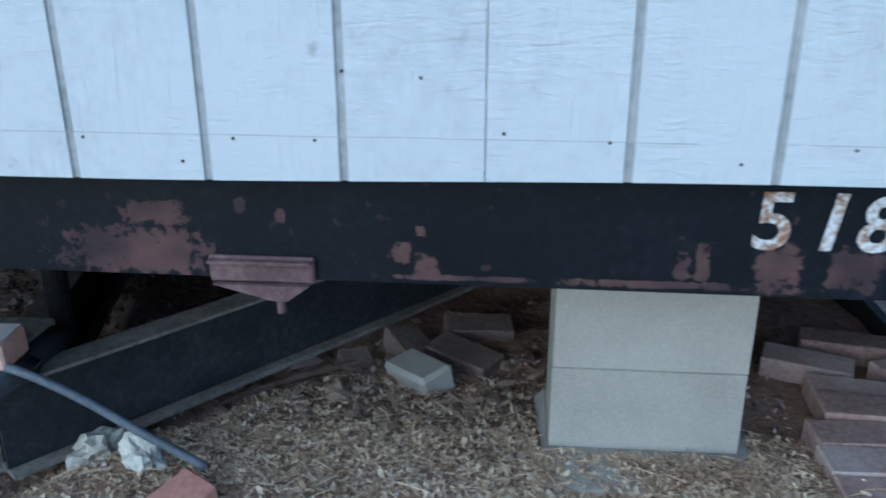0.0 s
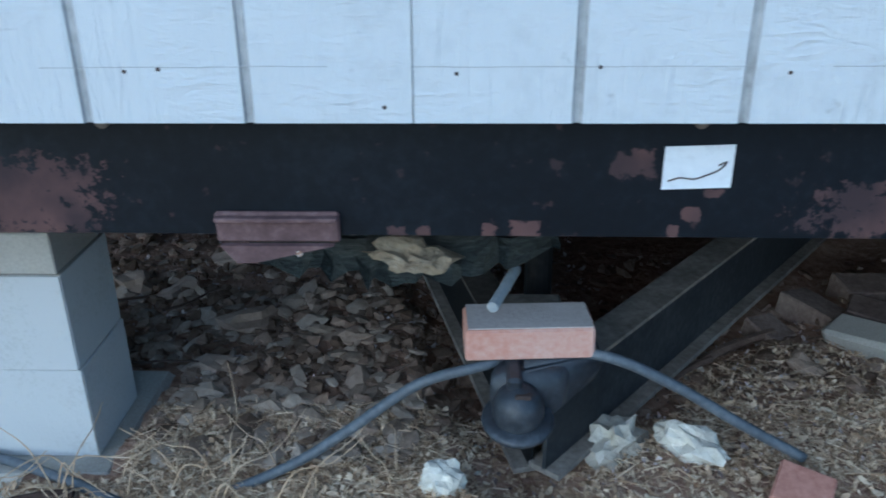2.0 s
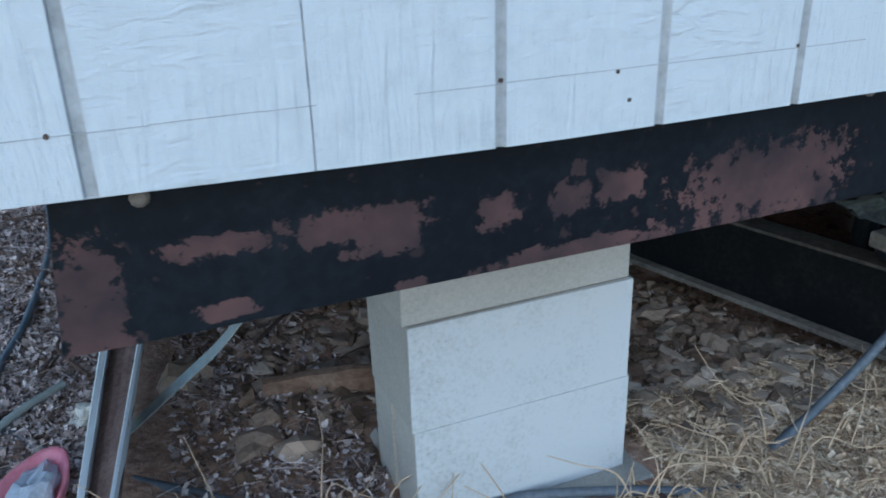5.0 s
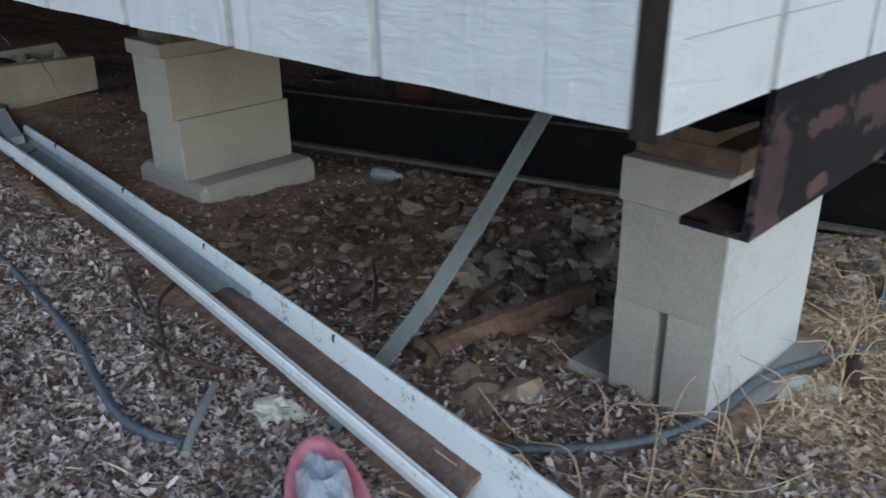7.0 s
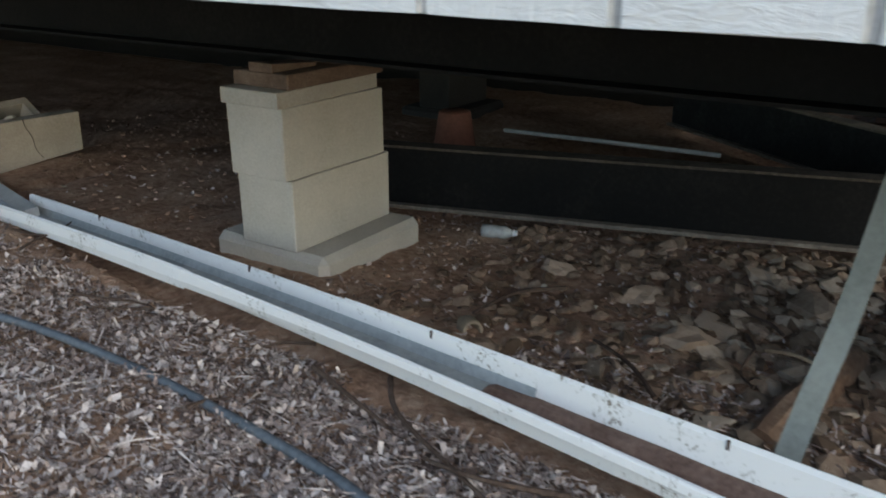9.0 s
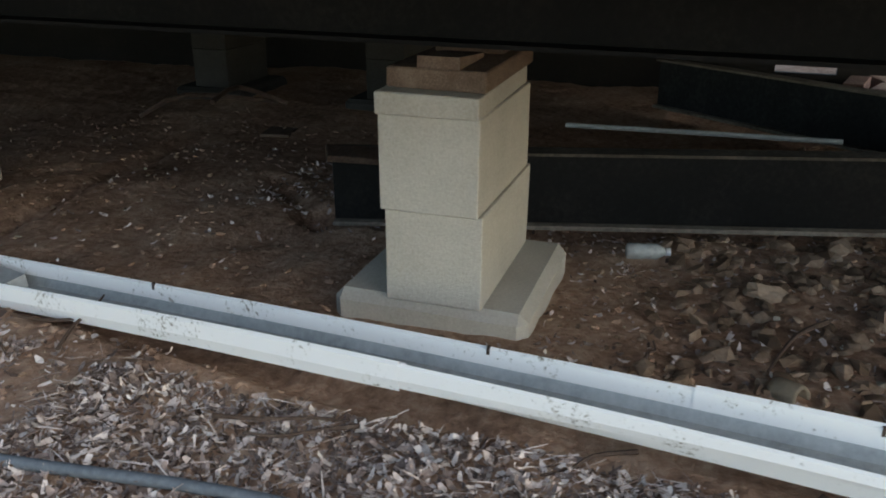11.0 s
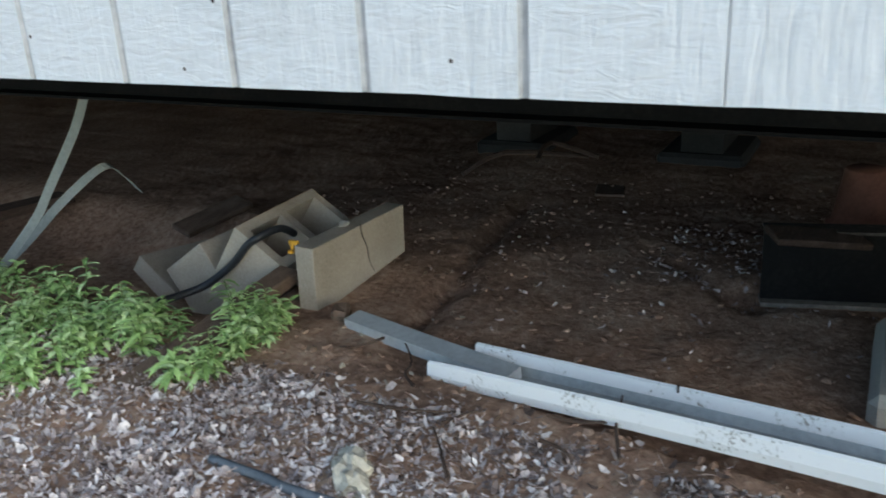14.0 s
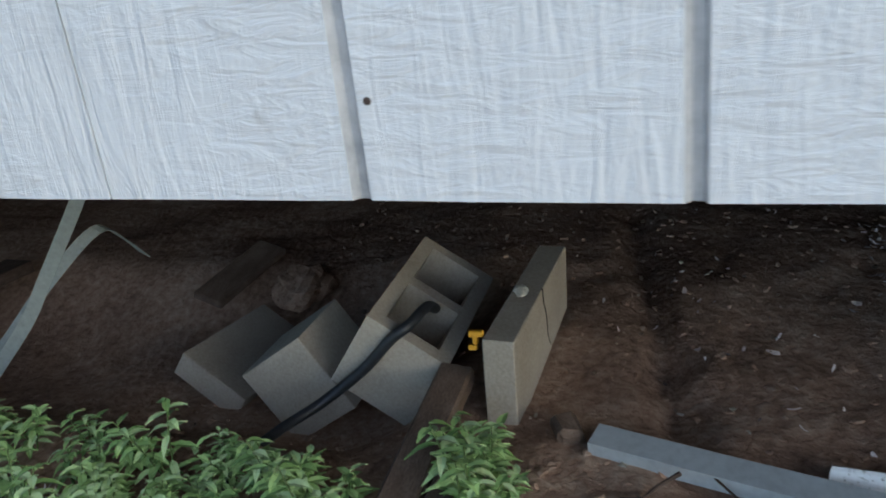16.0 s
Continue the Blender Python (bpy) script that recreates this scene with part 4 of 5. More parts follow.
random.seed(21)
for i, (x, y, a, b, c) in enumerate(((1.30, 0.83, 0.09, 0.05, 0.03), (0.94, 1.02, 0.06, 0.045, 0.03), (1.05, 0.98, 0.07, 0.04, 0.02), (1.15, 1.2, 0.06, 0.04, 0.02), (0.45, 0.92, 0.07, 0.06, 0.03),
                                     (0.62, 0.55, 0.05, 0.04, 0.025), (0.55, 0.62, 0.07, 0.05, 0.02), (1.55, 0.75, 0.06, 0.04, 0.02), (1.42, 0.95, 0.07, 0.04, 0.02), (1.25, 0.62, 0.06, 0.05, 0.02),
                                     (1.6, 0.55, 0.05, 0.035, 0.02), (0.55, 1.25, 0.05, 0.04, 0.02), (1.2, 1.45, 0.05, 0.03, 0.02), (2.45, 0.85, 0.06, 0.03, 0.02),
                                     (2.6, 0.62, 0.05, 0.03, 0.02), (0.92, 0.80, 0.06, 0.03, 0.02), (1.0, 0.63, 0.05, 0.03, 0.02))):
    stone(x, y, (a, b, c), i * 1.37 + 0.5)

# ---- clutter under the side ----
bm = rough(tube([(0.60, 0.785, 0.045), (0.74, 0.765, 0.05), (0.88, 0.735, 0.05), (1.03, 0.71, 0.05)], 0.036, 10, 3), 0.007, 22)
single("log", bm, surface("flaking_tan_bark", (0.1, 0.06, 0.04), (0.22, 0.14, 0.095), (0.34, 0.25, 0.18), rough=0.95, scale=8, fine=60, bump=0.8, depth=0.005), "rotted tan log lying on the dirt", "log")
bm = lathe([(0.016, 0), (0.024, 0.0), (0.026, 0.01), (0.024, 0.05), (0.02, 0.056), (0.016, 0.05), (0.015, 0.01)], 16)
single("can", bm, surface("stained_tan_metal", (0.16, 0.13, 0.09), (0.27, 0.22, 0.16), (0.36, 0.3, 0.23), rough=0.7), "small open stained can on its side", "can", pose(0.735, 1.46, 0.045, 80, 0, -40), smooth=True)
pot = thing("flower_pot", "upturned terracotta flower pot behind the tongue", "flower pot", pose(2.14, 2.39, -0.04) @ Matrix.Scale(1.2, 4))
part("body", lathe([(0.085, 0.0), (0.085, 0.05), (0.078, 0.052), (0.055, 0.20), (0.05, 0.205)], 20), CLAY, pot, "", True)
part("rim", lathe([(0.088, 0.0), (0.092, 0.005), (0.092, 0.045), (0.086, 0.05)], 20), CLAY, pot, "", True)
single("board", rough(box(-0.12, -0.05, 0, 0.12, 0.05, 0.018, 0.003), 0.002, 20), DARK_WOOD, "short grey board lying on the end of the tongue arm", "board", pose(1.36, 2.47, 0.203, 4, 6, -62))
single("rod", tube([(1.95, 2.05, 0.20), (1.94, 1.65, 0.21), (1.92, 1.25, 0.22)], 0.008, 8, 3), GALV, "thin pale metal rod lying on the tongue", "rod")

toy = thing("toy_tray", "faded pink plastic tray with crumpled film in it", "toy", pose(0.15, 0.57, 0.062, 4, -9, 61))
bm = bmesh.new()
rings = []
for r, z in ((0.75, 0.0), (0.95, 0.02), (1.0, 0.04), (0.95, 0.046), (0.86, 0.038), (0.7, 0.014)):
    rings.append([bm.verts.new((0.12 * r * math.copysign(abs(math.cos(a)) ** 0.7, math.cos(a)), 0.062 * (1 - 0.42 * math.cos(a)) * r * math.copysign(abs(math.sin(a)) ** 0.8, math.sin(a)), z)) for a in (2 * math.pi * k / 28 for k in range(28))])
for a, c in zip(rings, rings[1:]):
    for k in range(28):
        bm.faces.new((a[k], a[(k + 1) % 28], c[(k + 1) % 28], c[k]))
bm.faces.new(rings[0][::-1])
bm.faces.new(rings[-1])
part("tray", bm, PINK, toy, "", True)
part("film", rough(rock((0.085, 0.036, 0.03), 6.1, 3, 0.35), 0.006, 60), FOIL, toy, "crumpled silver-blue printed film").location = (0, 0, 0.03)

# ---- fallen blocks by the weeds ----


def axes(at, x, z):
    x, z = Vector(x).normalized(), Vector(z).normalized()
    y = z.cross(x).normalized()
    x = y.cross(z)
    m = Matrix((x, y, z)).transposed().to_4x4()
    return Matrix.Translation(at) @ m


def hollow_block(l, w, h):
    """A block with two open cores, one closed mesh."""
    t, a, k = 0.032, l / 2, w / 2
    xs, ys = (-a, -a + t, -t / 2, t / 2, a - t, a), (-k, -k + t, k - t, k)
    solid = {(i, j) for i in range(5) for j in range(3)} - {(1, 1), (3, 1)}
    bm = bmesh.new()
    v = {(i, j, z): bm.verts.new((xs[i], ys[j], z)) for i in range(6) for j in range(4) for z in (0, h)}
    for i, j in solid:
        for z in (0, h):
            bm.faces.new([v[p + (z,)] for p in ((i, j), (i + 1, j), (i + 1, j + 1), (i, j + 1))])
        for ni, nj, p, q in ((i - 1, j, (i, j), (i, j + 1)), (i + 1, j, (i + 1, j), (i + 1, j + 1)), (i, j - 1, (i, j), (i + 1, j)), (i, j + 1, (i, j + 1), (i + 1, j + 1))):
            if (ni, nj) not in solid:
                bm.faces.new([v[p + (0,)], v[q + (0,)], v[q + (h,)], v[p + (h,)]])
    return rough(bm, 0.0015, 25, l)


m = axes((1.06, 3.950, 0.098), (0.385, 0, 0.027), (0, -0.57, 0.82))
single("cinder_block", hollow_block(0.39, 0.19, 0.19), TAN_BLOCK, "tipped hollow grey cinder block with open cores", "cinder block", m @ pose(0, 0, -0.095), group="fallen blocks")
m = axes((1.0, 4.192, -0.002), (1, 0.02, 0.04), (0, 0.557, 0.83))
single("cinder_block", block_mesh(0.19, 0.2, 0.2, False, 4), TAN_BLOCK, "tipped tan-grey half block among the weeds", "cinder block", m @ pose(0, 0, -0.1), group="fallen blocks")
m = axes((1.18, 4.50, -0.10), (1, -0.1, -0.02), (0.1, -0.56, 0.82))
single("cinder_block", block_mesh(0.37, 0.2, 0.07, False, 6), TAN_BLOCK, "flat concrete slab block half sunk in the dirt", "cinder block", m @ pose(0, 0, -0.035), group="fallen blocks")
bm = block_mesh(0.46, 0.062, 0.2, False, 7)
for v in bm.verts:
    if v.co.x > 0.19 and v.co.z > 0.15:
        v.co.z -= 0.012
    if v.co.x > 0.19 and v.co.z < 0.05:
        v.co.z += 0.03
slab = single("cinder_block", bm, TAN_BLOCK, "flat concrete slab block standing on edge, cracked", "cinder block", pose(1.045, 3.69, 0.018, 2, -0.6, -1), group="fallen blocks")
crack = tube([(-0.005, -0.0312, 0.197), (0.0, -0.0312, 0.165), (0.022, -0.0312, 0.12), (0.03, -0.0312, 0.07), (0.055, -0.0312, 0.03)], (0.0022, 0.001), 5, 3)
part("crack", crack, ROT, slab, "dark hairline crack")
chip = rough(rock((0.024, 0.014, 0.004), 8.0, 2, 0.3), 0.002, 40)
single("concrete_chip", chip, PALE_STONE, "pale flake of concrete on the slab's top edge", "rubble", pose(1.01, 3.69, 0.222, 0, 0, 20))
single("hose", tube([(1.02, 3.885, 0.165), (0.95, 3.875, 0.205), (0.873, 3.884, 0.205), (0.853, 3.92, 0.18), (0.845, 3.985, 0.112), (0.81, 4.075, 0.045), (0.73, 4.13, 0.03), (0.62, 4.15, 0.035), (0.50, 4.13, 0.045)], 0.0115, 10, 6), HOSE, "black rubber hose draped over the fallen blocks", "hose", smooth=True)
clip = box(-0.007, -0.005, -0.002, 0.007, 0.005, 0.024, 0.002)
add_box(clip, -0.006, -0.016, 0.012, 0.006, 0.012, 0.024, 0.0015)
add_box(clip, -0.006, -0.002, -0.014, 0.006, 0.014, -0.004, 0.0015)
single("hose_clip", clip, surface("yellow_plastic", (0.5, 0.25, 0.02), (0.62, 0.33, 0.03), (0.7, 0.4, 0.05), rough=0.4, bump=0), "small yellow plastic clip on the concrete slab", "clip", pose(0.83, 3.735, 0.2, 0, 8, 5))
bm = rough(box(-0.31, -0.034, 0, 0.31, 0.034, 0.036, 0.005), 0.007, 18)
single("plank", bm, WOOD, "weathered brown plank lying through the weeds", "plank", pose(0.57, 3.79, 0.06, 8, -5, 1))
single("plank", rough(box(-0.2, -0.02, 0, 0.2, 0.02, 0.02, 0.004), 0.006, 18, 3), WOOD, "split brown plank end beside the longer plank", "plank", pose(0.44, 3.735, 0.05, 12, -4, -3))
single("strap", ribbon([(0.92, 4.56, 0.60), (0.916, 4.642, 0.469), (0.88, 4.79, 0.26), (0.86, 4.87, 0.15), (0.80, 5.02, -0.02)], 0.032, 0.0025, (-0.22, 0.706, 0.546)), STRAP, "grey metal tie-down strap hanging beside the weeds", "strap")
single("strap", ribbon([(1.34, 4.90, 0.12), (1.30, 4.93, 0.19), (1.23, 4.945, 0.24), (1.1, 5.03, 0.137), (0.98, 5.107, 0.013), (0.88, 5.185, -0.09)], 0.034, 0.0025, (-0.22, 0.706, 0.546)), STRAP, "bent grey metal strap end near the weeds", "strap")
single("board", rough(box(-0.28, -0.06, 0, 0.28, 0.06, 0.04, 0.003), 0.004, 15), DARK_WOOD, "dirty board lying in the crawl space dirt", "board", pose(1.25, 5.62, -0.03, 0, 3, -2))
single("board", rough(box(-0.17, -0.05, 0, 0.17, 0.05, 0.025, 0.004), 0.006, 15), WOOD, "broken board tilted out of the dirt behind the blocks", "board", pose(1.55, 4.74, -0.04, 18, -6, -8))
single("stone", rock((0.12, 0.09, 0.05), 12.3, 3, 0.3), DIRT, "large brown dirt-caked stone behind the fallen blocks", "stone", pose(1.52, 4.5, -0.05, 0, 0, 30))
single("board", rough(box(-0.1, -0.06, 0, 0.1, 0.06, 0.012, 0.003), 0.003, 15), WOOD, "pale scrap of board on the dirt", "board", pose(2.45, 3.35, -0.05, 3, 4, 15))
for p in (((2.9, 3.6, -0.02), (2.6, 3.9, 0.05), (2.45, 4.05, -0.03)), ((2.9, 3.55, -0.02), (2.8, 3.75, 0.06), (2.5, 3.7, 0.05))):
    single("stick", tube(p, 0.012, 6, 3), DARK_WOOD, "bent dark stick on the crawl space dirt", "stick", group="sticks")

single("stone", rough(box(-0.032, -0.024, 0, 0.032, 0.024, 0.034, 0.009), 0.006, 30, 2), WOOD, "small tan lump of stone by the liner end", "stone", pose(0.79, 3.565, 0.04, 4, -6, 25))

# ---- weeds ----


def leaf_faces(bm, base, way, length, width, droop):
    side = way.cross(Vector((0, 0, 1)))
    side = side.normalized() if side.length > 0.01 else Vector((1, 0, 0))
    rows = []
    for u, w in ((0.0, 0.12), (0.3, 0.9), (0.6, 0.8), (1.0, 0.03)):
        c = base + way * length * u - Vector((0, 0, droop * length * u * u))
        rows.append((bm.verts.new(c - side * width * w / 2 + Vector((0, 0, 0.12 * width))), bm.verts.new(c), bm.verts.new(c + side * width * w / 2 + Vector((0, 0, 0.12 * width)))))
    for a, c in zip(rows, rows[1:]):
        bm.faces.new((a[0], a[1], c[1], c[0]))
        bm.faces.new((a[1], a[2], c[2], c[1]))


def weed(seed, height):
    random.seed(seed)
    w = thing("weed_plant", "leafy bright green weed growing from the dirt", "weed", group="weeds by the fallen blocks")
    sb, lb = bmesh.new(), bmesh.new()
    for s in range(random.choice((2, 3))):
        lean = Vector((random.uniform(-0.5, 0.4), random.uniform(-0.5, 0.5), 0))
        h = height * random.uniform(0.7, 1.1)
        top = Vector((lean.x * h, lean.y * h, h))
        mid = top * 0.5 + Vector((0, 0, 0.05 * h))
        pts = [Vector((0, 0, -0.01)), mid, top]
        t = tube(pts, (0.0022, 0.0012), 5, 3)
        me = bpy.data.meshes.new("tmp")
        t.to_mesh(me)
        t.free()
        sb.from_mesh(me)
        bpy.data.meshes.remove(me)
        n = int(8 + 50 * h)
        for i in range(n):
            u = 0.2 + 0.8 * i / (n - 1)
            base = mid * (2 * u) if u < 0.5 else mid.lerp(top, 2 * u - 1)
            a = i * 2.4 + seed + s
            way = Vector((math.cos(a), math.sin(a), random.uniform(0.05, 0.7))).normalized()
            leaf_faces(lb, base, way, random.uniform(0.038, 0.068) * (1.1 - 0.4 * u), random.uniform(0.014, 0.023), random.uniform(0.2, 0.7))
    part("stem", sb, STEM, w)
    part("leaves", lb, GREEN, w)
    return w


kinds = [weed(30 + i, h) for i, h in enumerate((0.085, 0.105, 0.12, 0.145, 0.11, 0.16))]
random.seed(77)
spots = []
while len(spots) < 190:
    y = random.uniform(3.62, 5.0)
    back = 0.60 if y < 4.3 else 0.58
    front_x = max(-0.25, 0.38 - (y - 3.62) * 0.75)
    x = random.uniform(front_x, back)
    if (y < 3.95 and random.random() < 0.45) or abs(y - 3.78) < 0.075:
        continue
    spots.append((x, y))
spots += [(0.66, 3.70), (0.62, 3.66), (0.69, 3.68), (0.60, 3.70), (0.64, 3.64)]
for i, (x, y) in enumerate(spots):
    m = pose(x, y, ground_height(x, y) - 0.004, random.uniform(-10, 10), random.uniform(-10, 10), random.uniform(0, 360)) @ Matrix.Scale(random.uniform(0.75, 1.1), 4)
    if i < len(kinds):
        kinds[i].matrix_world = m
    else:
        copy_thing(kinds[i % len(kinds)], m)

# ---- litter ----
rng = np.random.default_rng(4)


def scatter(name, label, category, material, proto, faces, spots, size, flat, tilt, lift, shake=0.06):
    """One sheet of uncounted small pieces: proto is an array of corners, sized, turned and strewn over the ground."""
    n = len(spots)
    proto = np.array(proto, float)
    k = len(proto)
    yaw, a, b = rng.uniform(0, 6.283, n), rng.normal(0, tilt, n), rng.normal(0, tilt, n)
    s = rng.uniform(size[0], size[1], n) * rng.uniform(0.7, 1.0, n)
    p = np.repeat(proto[None], n, 0) * s[:, None, None]
    p = p * np.stack([np.ones(n), rng.uniform(0.28, 1.05, n), rng.uniform(flat[0], flat[1], n)], 1)[:, None, :]
    p += rng.normal(0, shake, p.shape) * s[:, None, None] * np.array([1, 1, 0.5])
    x, y, z = p[..., 0], p[..., 1], p[..., 2]
    ca, sa = np.cos(a)[:, None], np.sin(a)[:, None]
    y, z = y * ca - z * sa, y * sa + z * ca
    ca, sa = np.cos(b)[:, None], np.sin(b)[:, None]
    x, z = x * ca + z * sa, -x * sa + z * ca
    ca, sa = np.cos(yaw)[:, None], np.sin(yaw)[:, None]
    x, y = x * ca - y * sa, x * sa + y * ca
    ground = np.array([ground_height(u, v) for u, v in spots])
    x, y = x + spots[:, 0:1], y + spots[:, 1:2]
    z = z + (ground + rng.uniform(lift[0], lift[1], n))[:, None]
    verts = np.stack([x, y, z], -1).reshape(-1, 3)
    f = (np.array(faces)[None] + (np.arange(n) * k)[:, None, None]).reshape(-1, len(faces[0]))
    me = bpy.data.meshes.new(name)
    me.from_pydata(verts.tolist(), [], f.tolist())
    me.materials.append(material)
    return tagged(new(name, me), label, category, kind="stuff")


def strewn(n, zones):
    """Random places in weighted boxes (x0, x1, y0, y1, weight)."""
    w = np.array([q[4] for q in zones], float)
    pick = rng.choice(len(zones), n, p=w / w.sum())
    lo = np.array([(q[0], q[2]) for q in zones])[pick]
    hi = np.array([(q[1], q[3]) for q in zones])[pick]
    return lo + (hi - lo) * rng.random((n, 2))


def clear_of(spots):
    """Leaves out places on the pier pads and in the gutter."""
    x, y = spots[:, 0], spots[:, 1]
    ok = np.ones(len(spots), bool)
    for x0, x1, y0, y1 in ((0.74, 1.21, 0.19, 0.6), (0.745, 1.25, 1.9, 2.32), (3.09, 3.53, 0.39, 0.67)):
        ok &= ~((x > x0) & (x < x1) & (y > y0) & (y < y1))
    g = 0.2 + 0.125 * y
    ok &= ~((x > g - 0.0) & (x < g + 0.11) & (y > -0.1) & (y < 3.2))
    return spots[ok]


leaf_v = [(-0.5, -0.22, 0.10), (-0.5, 0.22, 0.02), (0.0, -0.3, -0.02), (0.0, 0.3, -0.05), (0.5, -0.1, 0.12), (0.5, 0.12, 0.06)]
leaf_f = [(0, 2, 3, 1), (2, 4, 5, 3)]
pale_zone = [(-0.2, 0.46, 2.75, 3.6, 1.5), (-0.3, 0.45, 3.4, 4.6, 2.6)]
side_zone = [(-0.35, 0.33, 0.5, 1.6, 5), (-0.2, 0.42, 1.5, 2.6, 2.8), (-0.2, 0.52, 2.5, 3.6, 0.4), (0.3, 0.75, 0.4, 1.3, 0.8), (0.2, 0.8, -0.3, 0.45, 1.2), (-0.6, 0.2, -0.3, 0.6, 1)]
scatter("leaf_litter", "shredded grey-brown dead leaves covering the ground", "leaf litter", LEAF, leaf_v, leaf_f, clear_of(strewn(40000, side_zone)), (0.007, 0.03), (0.6, 1.6), 0.5, (0.0, 0.014))
# Paler litter for the stretch beyond y = 2.75.
scatter("leaf_litter", "pale pinkish-grey dead leaves covering the ground", "leaf litter", PALE_LEAF, leaf_v, leaf_f, clear_of(strewn(15000, pale_zone)), (0.007, 0.03), (0.6, 1.6), 0.5, (0.0, 0.014))
scatter("leaf_litter", "scattered dead leaf scraps on the crawl space dirt", "leaf litter", LEAF, leaf_v, leaf_f, clear_of(strewn(5000, [(0.5, 3.7, 0.2, 0.9, 3), (0.5, 2.2, 0.8, 2.2, 2), (0.8, 2.6, 2.2, 4.4, 0.06)])), (0.01, 0.026), (0.6, 1.6), 0.45, (0.0, 0.006))
straw_v = [(-0.5, -0.014, 0), (-0.5, 0.014, 0), (-0.5, 0, 0.02), (0, -0.014, 0.03), (0, 0.014, 0.03), (0, 0, 0.05), (0.5, -0.01, 0.0), (0.5, 0.01, 0.0), (0.5, 0, 0.015)]
straw_f = [(0, 3, 4, 1), (1, 4, 5, 2), (2, 5, 3, 0), (3, 6, 7, 4), (4, 7, 8, 5), (5, 8, 6, 3)]
scatter("leaf_litter", "pale leaf scraps strewn by the tongue end", "leaf litter", PALE_LEAF, leaf_v, leaf_f, clear_of(strewn(420, [(1.35, 2.0, 2.45, 2.95, 3), (0.8, 2.2, 2.3, 3.5, 1)])), (0.01, 0.028), (0.6, 1.6), 0.45, (0.0, 0.008))
scatter("leaf_litter", "thin grey-brown stalks among the dead leaves", "leaf litter", LEAF, straw_v, straw_f, clear_of(strewn(5000, side_zone)), (0.02, 0.08), (0.3, 1.4), 0.2, (0.004, 0.018), 0.015)
front_zone = [(1.1, 1.8, 0.02, 0.42, 3.5), (1.15, 3.1, -0.15, 0.45, 6), (2.3, 3.15, 0.2, 0.75, 2), (3.05, 3.6, 0.1, 0.42, 1.6), (0.35, 1.3, -0.1, 0.27, 2.4), (3.5, 3.75, 0.1, 0.5, 0.5)]
scatter("straw", "dry tan straw and chopped grass strewn along the house front", "straw", STRAW, straw_v, straw_f, clear_of(strewn(13000, front_zone)), (0.02, 0.07), (0.3, 1.4), 0.2, (0.0, 0.014), 0.012)
scatter("straw", "tan chaff and wood chips along the house front", "wood chips", STRAW, leaf_v, leaf_f, clear_of(strewn(34000, front_zone)), (0.008, 0.026), (0.6, 1.4), 0.4, (0.0, 0.01))
t = (1 + 5 ** 0.5) / 2
ico = [np.array(v) / 1.9 * 0.5 for v in ((-1, t, 0), (1, t, 0), (-1, -t, 0), (1, -t, 0), (0, -1, t), (0, 1, t), (0, -1, -t), (0, 1, -t), (t, 0, -1), (t, 0, 1), (-t, 0, -1), (-t, 0, 1))]
ico_f = [(0, 11, 5), (0, 5, 1), (0, 1, 7), (0, 7, 10), (0, 10, 11), (1, 5, 9), (5, 11, 4), (11, 10, 2), (10, 7, 6), (7, 1, 8), (3, 9, 4), (3, 4, 2), (3, 2, 6), (3, 6, 8), (3, 8, 9), (4, 9, 5), (2, 4, 11), (6, 2, 10), (8, 6, 7), (9, 8, 1)]
scatter("gravel", "broken grey-brown stones and clods in the dirt", "gravel", STONE, ico, ico_f, clear_of(strewn(1500, [(0.5, 1.8, 0.5, 1.7, 5), (1.15, 1.85, 0.3, 1.0, 3), (2.2, 3.1, 0.5, 1.3, 1)])), (0.025, 0.075), (0.25, 0.6), 0.3, (-0.003, 0.008))
scatter("gravel", "small clods and stones in the dirt", "gravel", STONE, ico, ico_f, clear_of(strewn(1900, [(0.5, 2.4, 0.4, 2.2, 4), (0.6, 3.0, 2.2, 4.6, 2), (1.2, 3.6, 0.2, 0.9, 4), (-0.3, 0.6, 2.2, 3.6, 1.5)])), (0.006, 0.022), (0.4, 0.9), 0.3, (-0.002, 0.004))
scatter("gravel", "flat broken grey stones strewn on the dirt", "gravel", FLAT_STONE, ico, ico_f, clear_of(strewn(420, [(0.95, 1.75, 0.42, 1.0, 5), (1.25, 1.75, 0.25, 0.5, 2.5), (0.6, 1.2, 0.62, 1.2, 2)])), (0.035, 0.1), (0.12, 0.28), 0.2, (0.0, 0.012), 0.05)
scatter("dirt_clods", "crumbled clods of brown dirt", "dirt", DIRT, ico, ico_f, clear_of(strewn(3000, [(0.6, 2.6, 2.2, 4.6, 3), (0.5, 2.2, 0.4, 2.2, 4), (0.2, 0.8, 2.2, 3.7, 2)])), (0.008, 0.034), (0.2, 0.45), 0.3, (-0.004, 0.004))
scatter("gravel", "pale bits of gravel in the dirt", "gravel", PALE_STONE, ico, ico_f, clear_of(strewn(180, [(1.5, 2.1, 2.3, 2.9, 1.2), (0.8, 2.4, 2.2, 3.6, 0.9), (1.8, 3.1, 0.2, 0.7, 3), (0.6, 1.6, 0.4, 1.6, 1.5), (0.5, 1.0, 3.2, 3.8, 0.6)])), (0.008, 0.024), (0.15, 0.4), 0.3, (0.0, 0.004), 0.14)
random.seed(9)
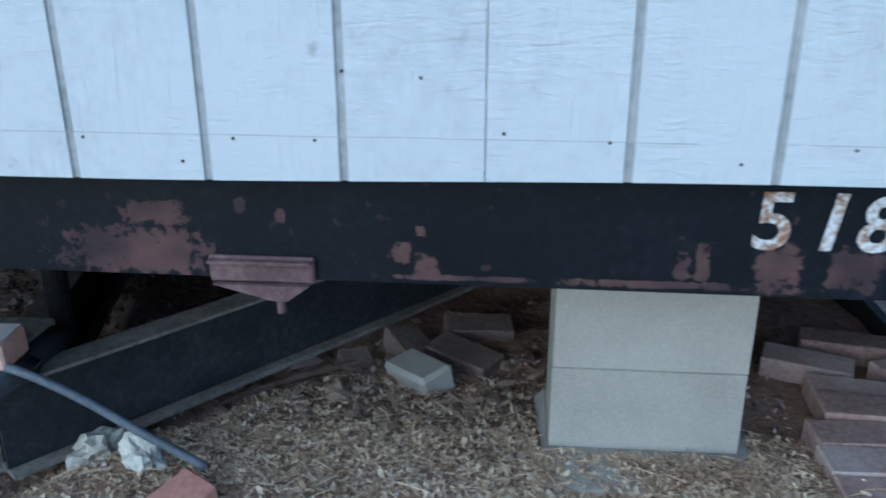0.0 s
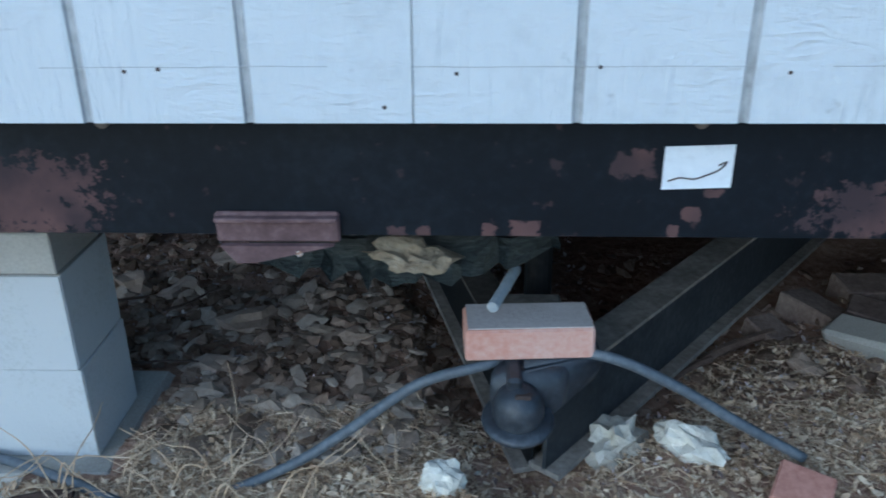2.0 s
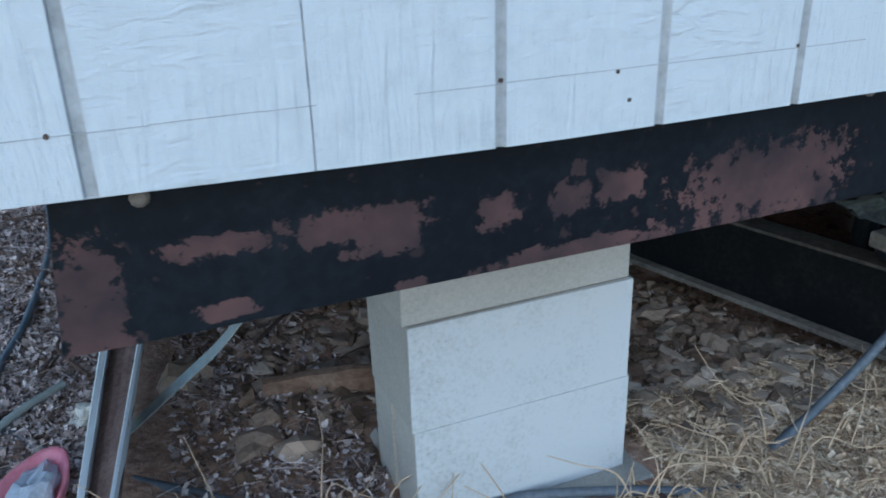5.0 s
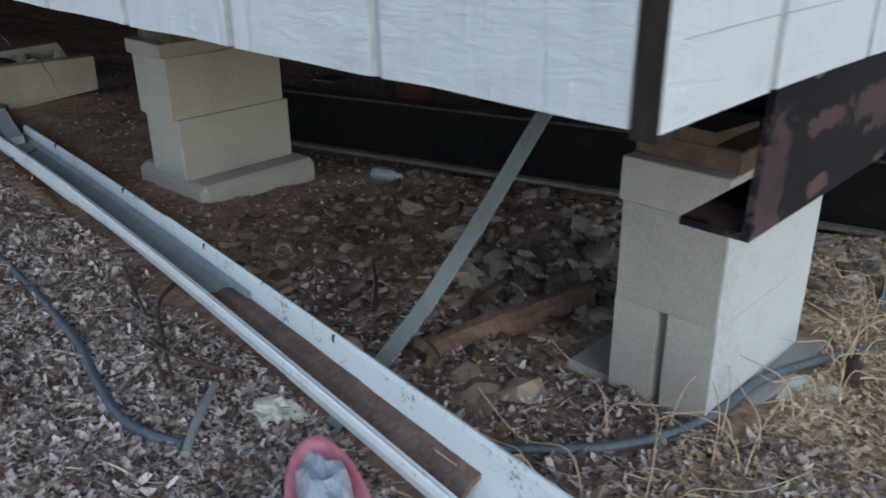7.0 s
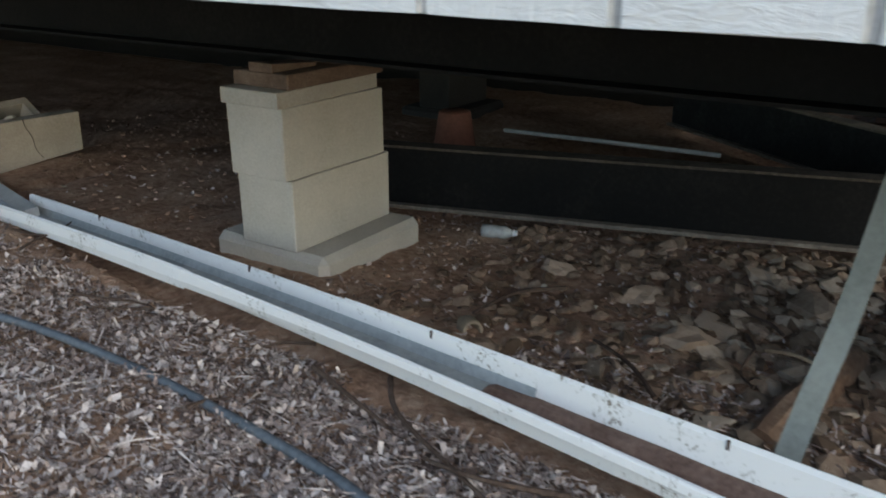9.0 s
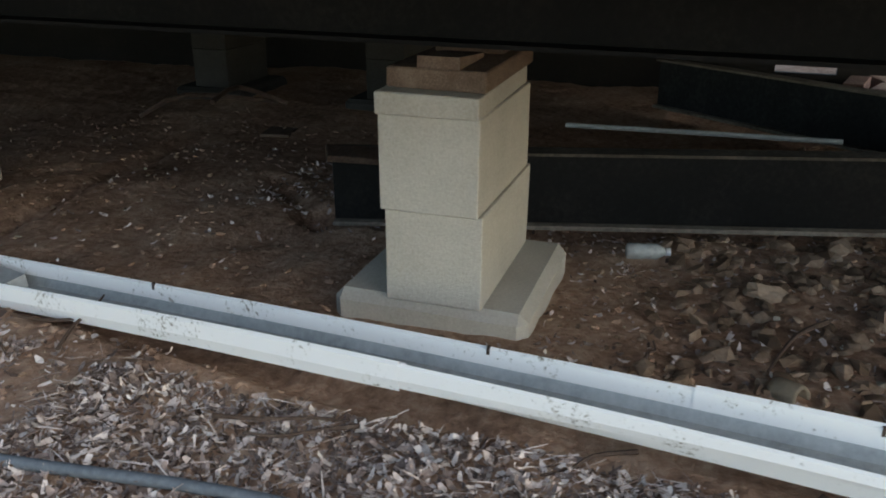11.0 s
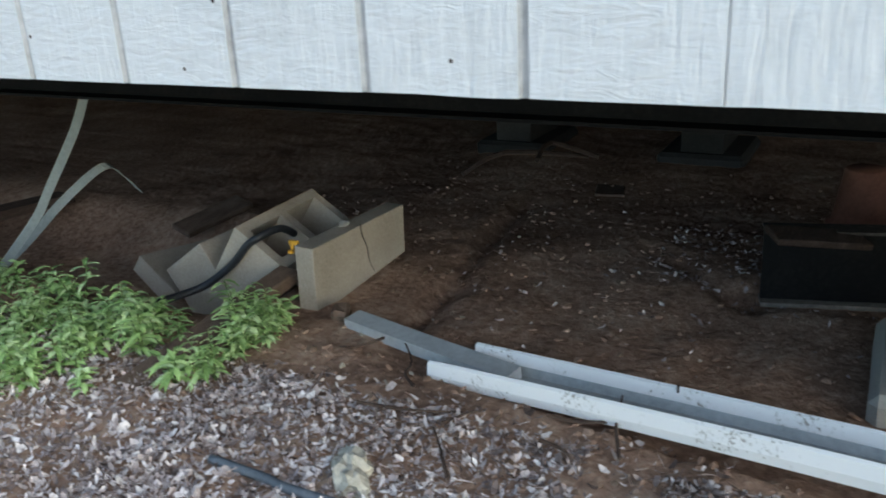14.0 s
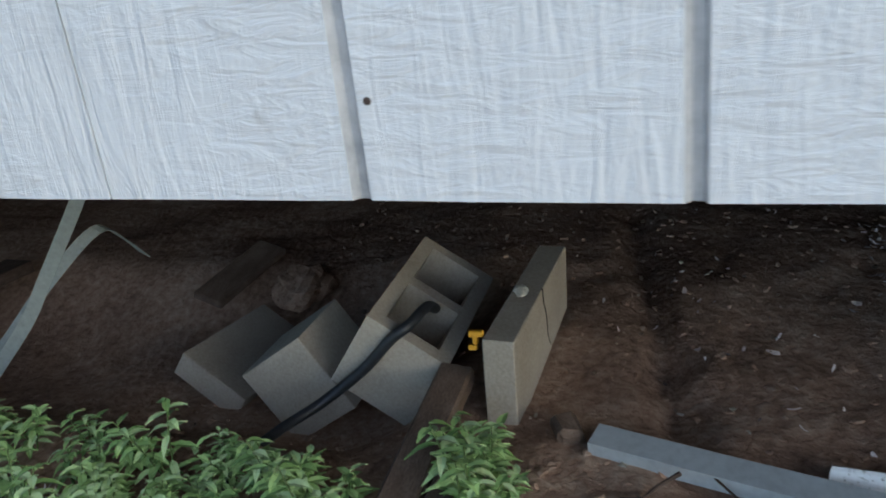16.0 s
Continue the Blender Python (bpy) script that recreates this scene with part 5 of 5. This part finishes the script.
for pts in (((0.34, 1.56, 0.09), (0.30, 1.44, 0.085), (0.27, 1.33, 0.075)), ((0.40, 1.42, 0.08), (0.30, 1.33, 0.085), (0.22, 1.16, 0.08), (0.16, 1.02, 0.075)), ((0.26, 0.98, 0.08), (0.20, 1.1, 0.1), (0.22, 1.22, 0.08)),
            ((1.02, 1.35, 0.06), (0.9, 1.42, 0.075), (0.78, 1.47, 0.055)), ((0.62, 0.98, 0.07), (0.7, 1.06, 0.08), (0.8, 1.18, 0.06))):
    single("twig", tube(pts, (0.006, 0.003), 6, 4), DARK_WOOD, "long bare crooked twig lying on the ground", "twig", group="twigs")
single("stick", tube(((0.07, 0.83, 0.075), (0.13, 0.89, 0.085), (0.21, 0.96, 0.085)), 0.008, 8, 3), STRAP, "short grey-green weathered stick among the leaves", "stick")
single("stick", tube(((0.95, 0.86, 0.06), (0.90, 0.80, 0.09), (0.86, 0.75, 0.10)), 0.0035, 6, 3), STRAW, "thin pale stick leaning on the stones", "stick")
for i in range(22):
    x, y = random.choice(((random.uniform(-0.1, 0.5), random.uniform(0.8, 2.4)), (random.uniform(0.5, 1.3), random.uniform(0.6, 1.7)), (random.uniform(0.3, 0.7), random.uniform(2.6, 3.4))))
    a, l = random.uniform(0, 6.28), random.uniform(0.08, 0.22)
    pts = [(x + math.cos(a) * l * (u - 0.5) + random.uniform(-0.015, 0.015), y + math.sin(a) * l * (u - 0.5) + random.uniform(-0.015, 0.015), ground_height(x, y) + 0.018 + random.uniform(-0.004, 0.012)) for u in (0, 0.35, 0.7, 1)]
    single("twig", tube(pts, (0.0045, 0.002), 5, 3), DARK_WOOD, "thin bare twig lying on the litter", "twig", group="twigs")
for i in range(64):
    x, y = random.choice(((random.uniform(0.42, 0.78), random.uniform(0.1, 0.42)), (random.uniform(1.2, 1.75), random.uniform(0.05, 0.3)), (random.uniform(1.3, 1.6), random.uniform(0.1, 0.22)), (random.uniform(0.85, 1.15), random.uniform(0.12, 0.2))))
    a, h = random.uniform(0, 6.28), random.uniform(0.05, 0.12)
    g = ground_height(x, y)
    pts = [(x, y, g - 0.005), (x + 0.4 * h * math.cos(a), y + 0.25 * h * math.sin(a), g + h * 0.7), (x + h * math.cos(a), y + h * math.sin(a), g + h * random.uniform(0.5, 0.95)), (x + 1.6 * h * math.cos(a + 0.1), y + 1.6 * h * math.sin(a + 0.1), g + h * random.uniform(0.6, 1.3))]
    single("dry_grass", tube(pts, (0.0018, 0.0007), 5, 4), STRAW, "bent dry tan grass stalk", "dry grass", group="dry grass stalks")
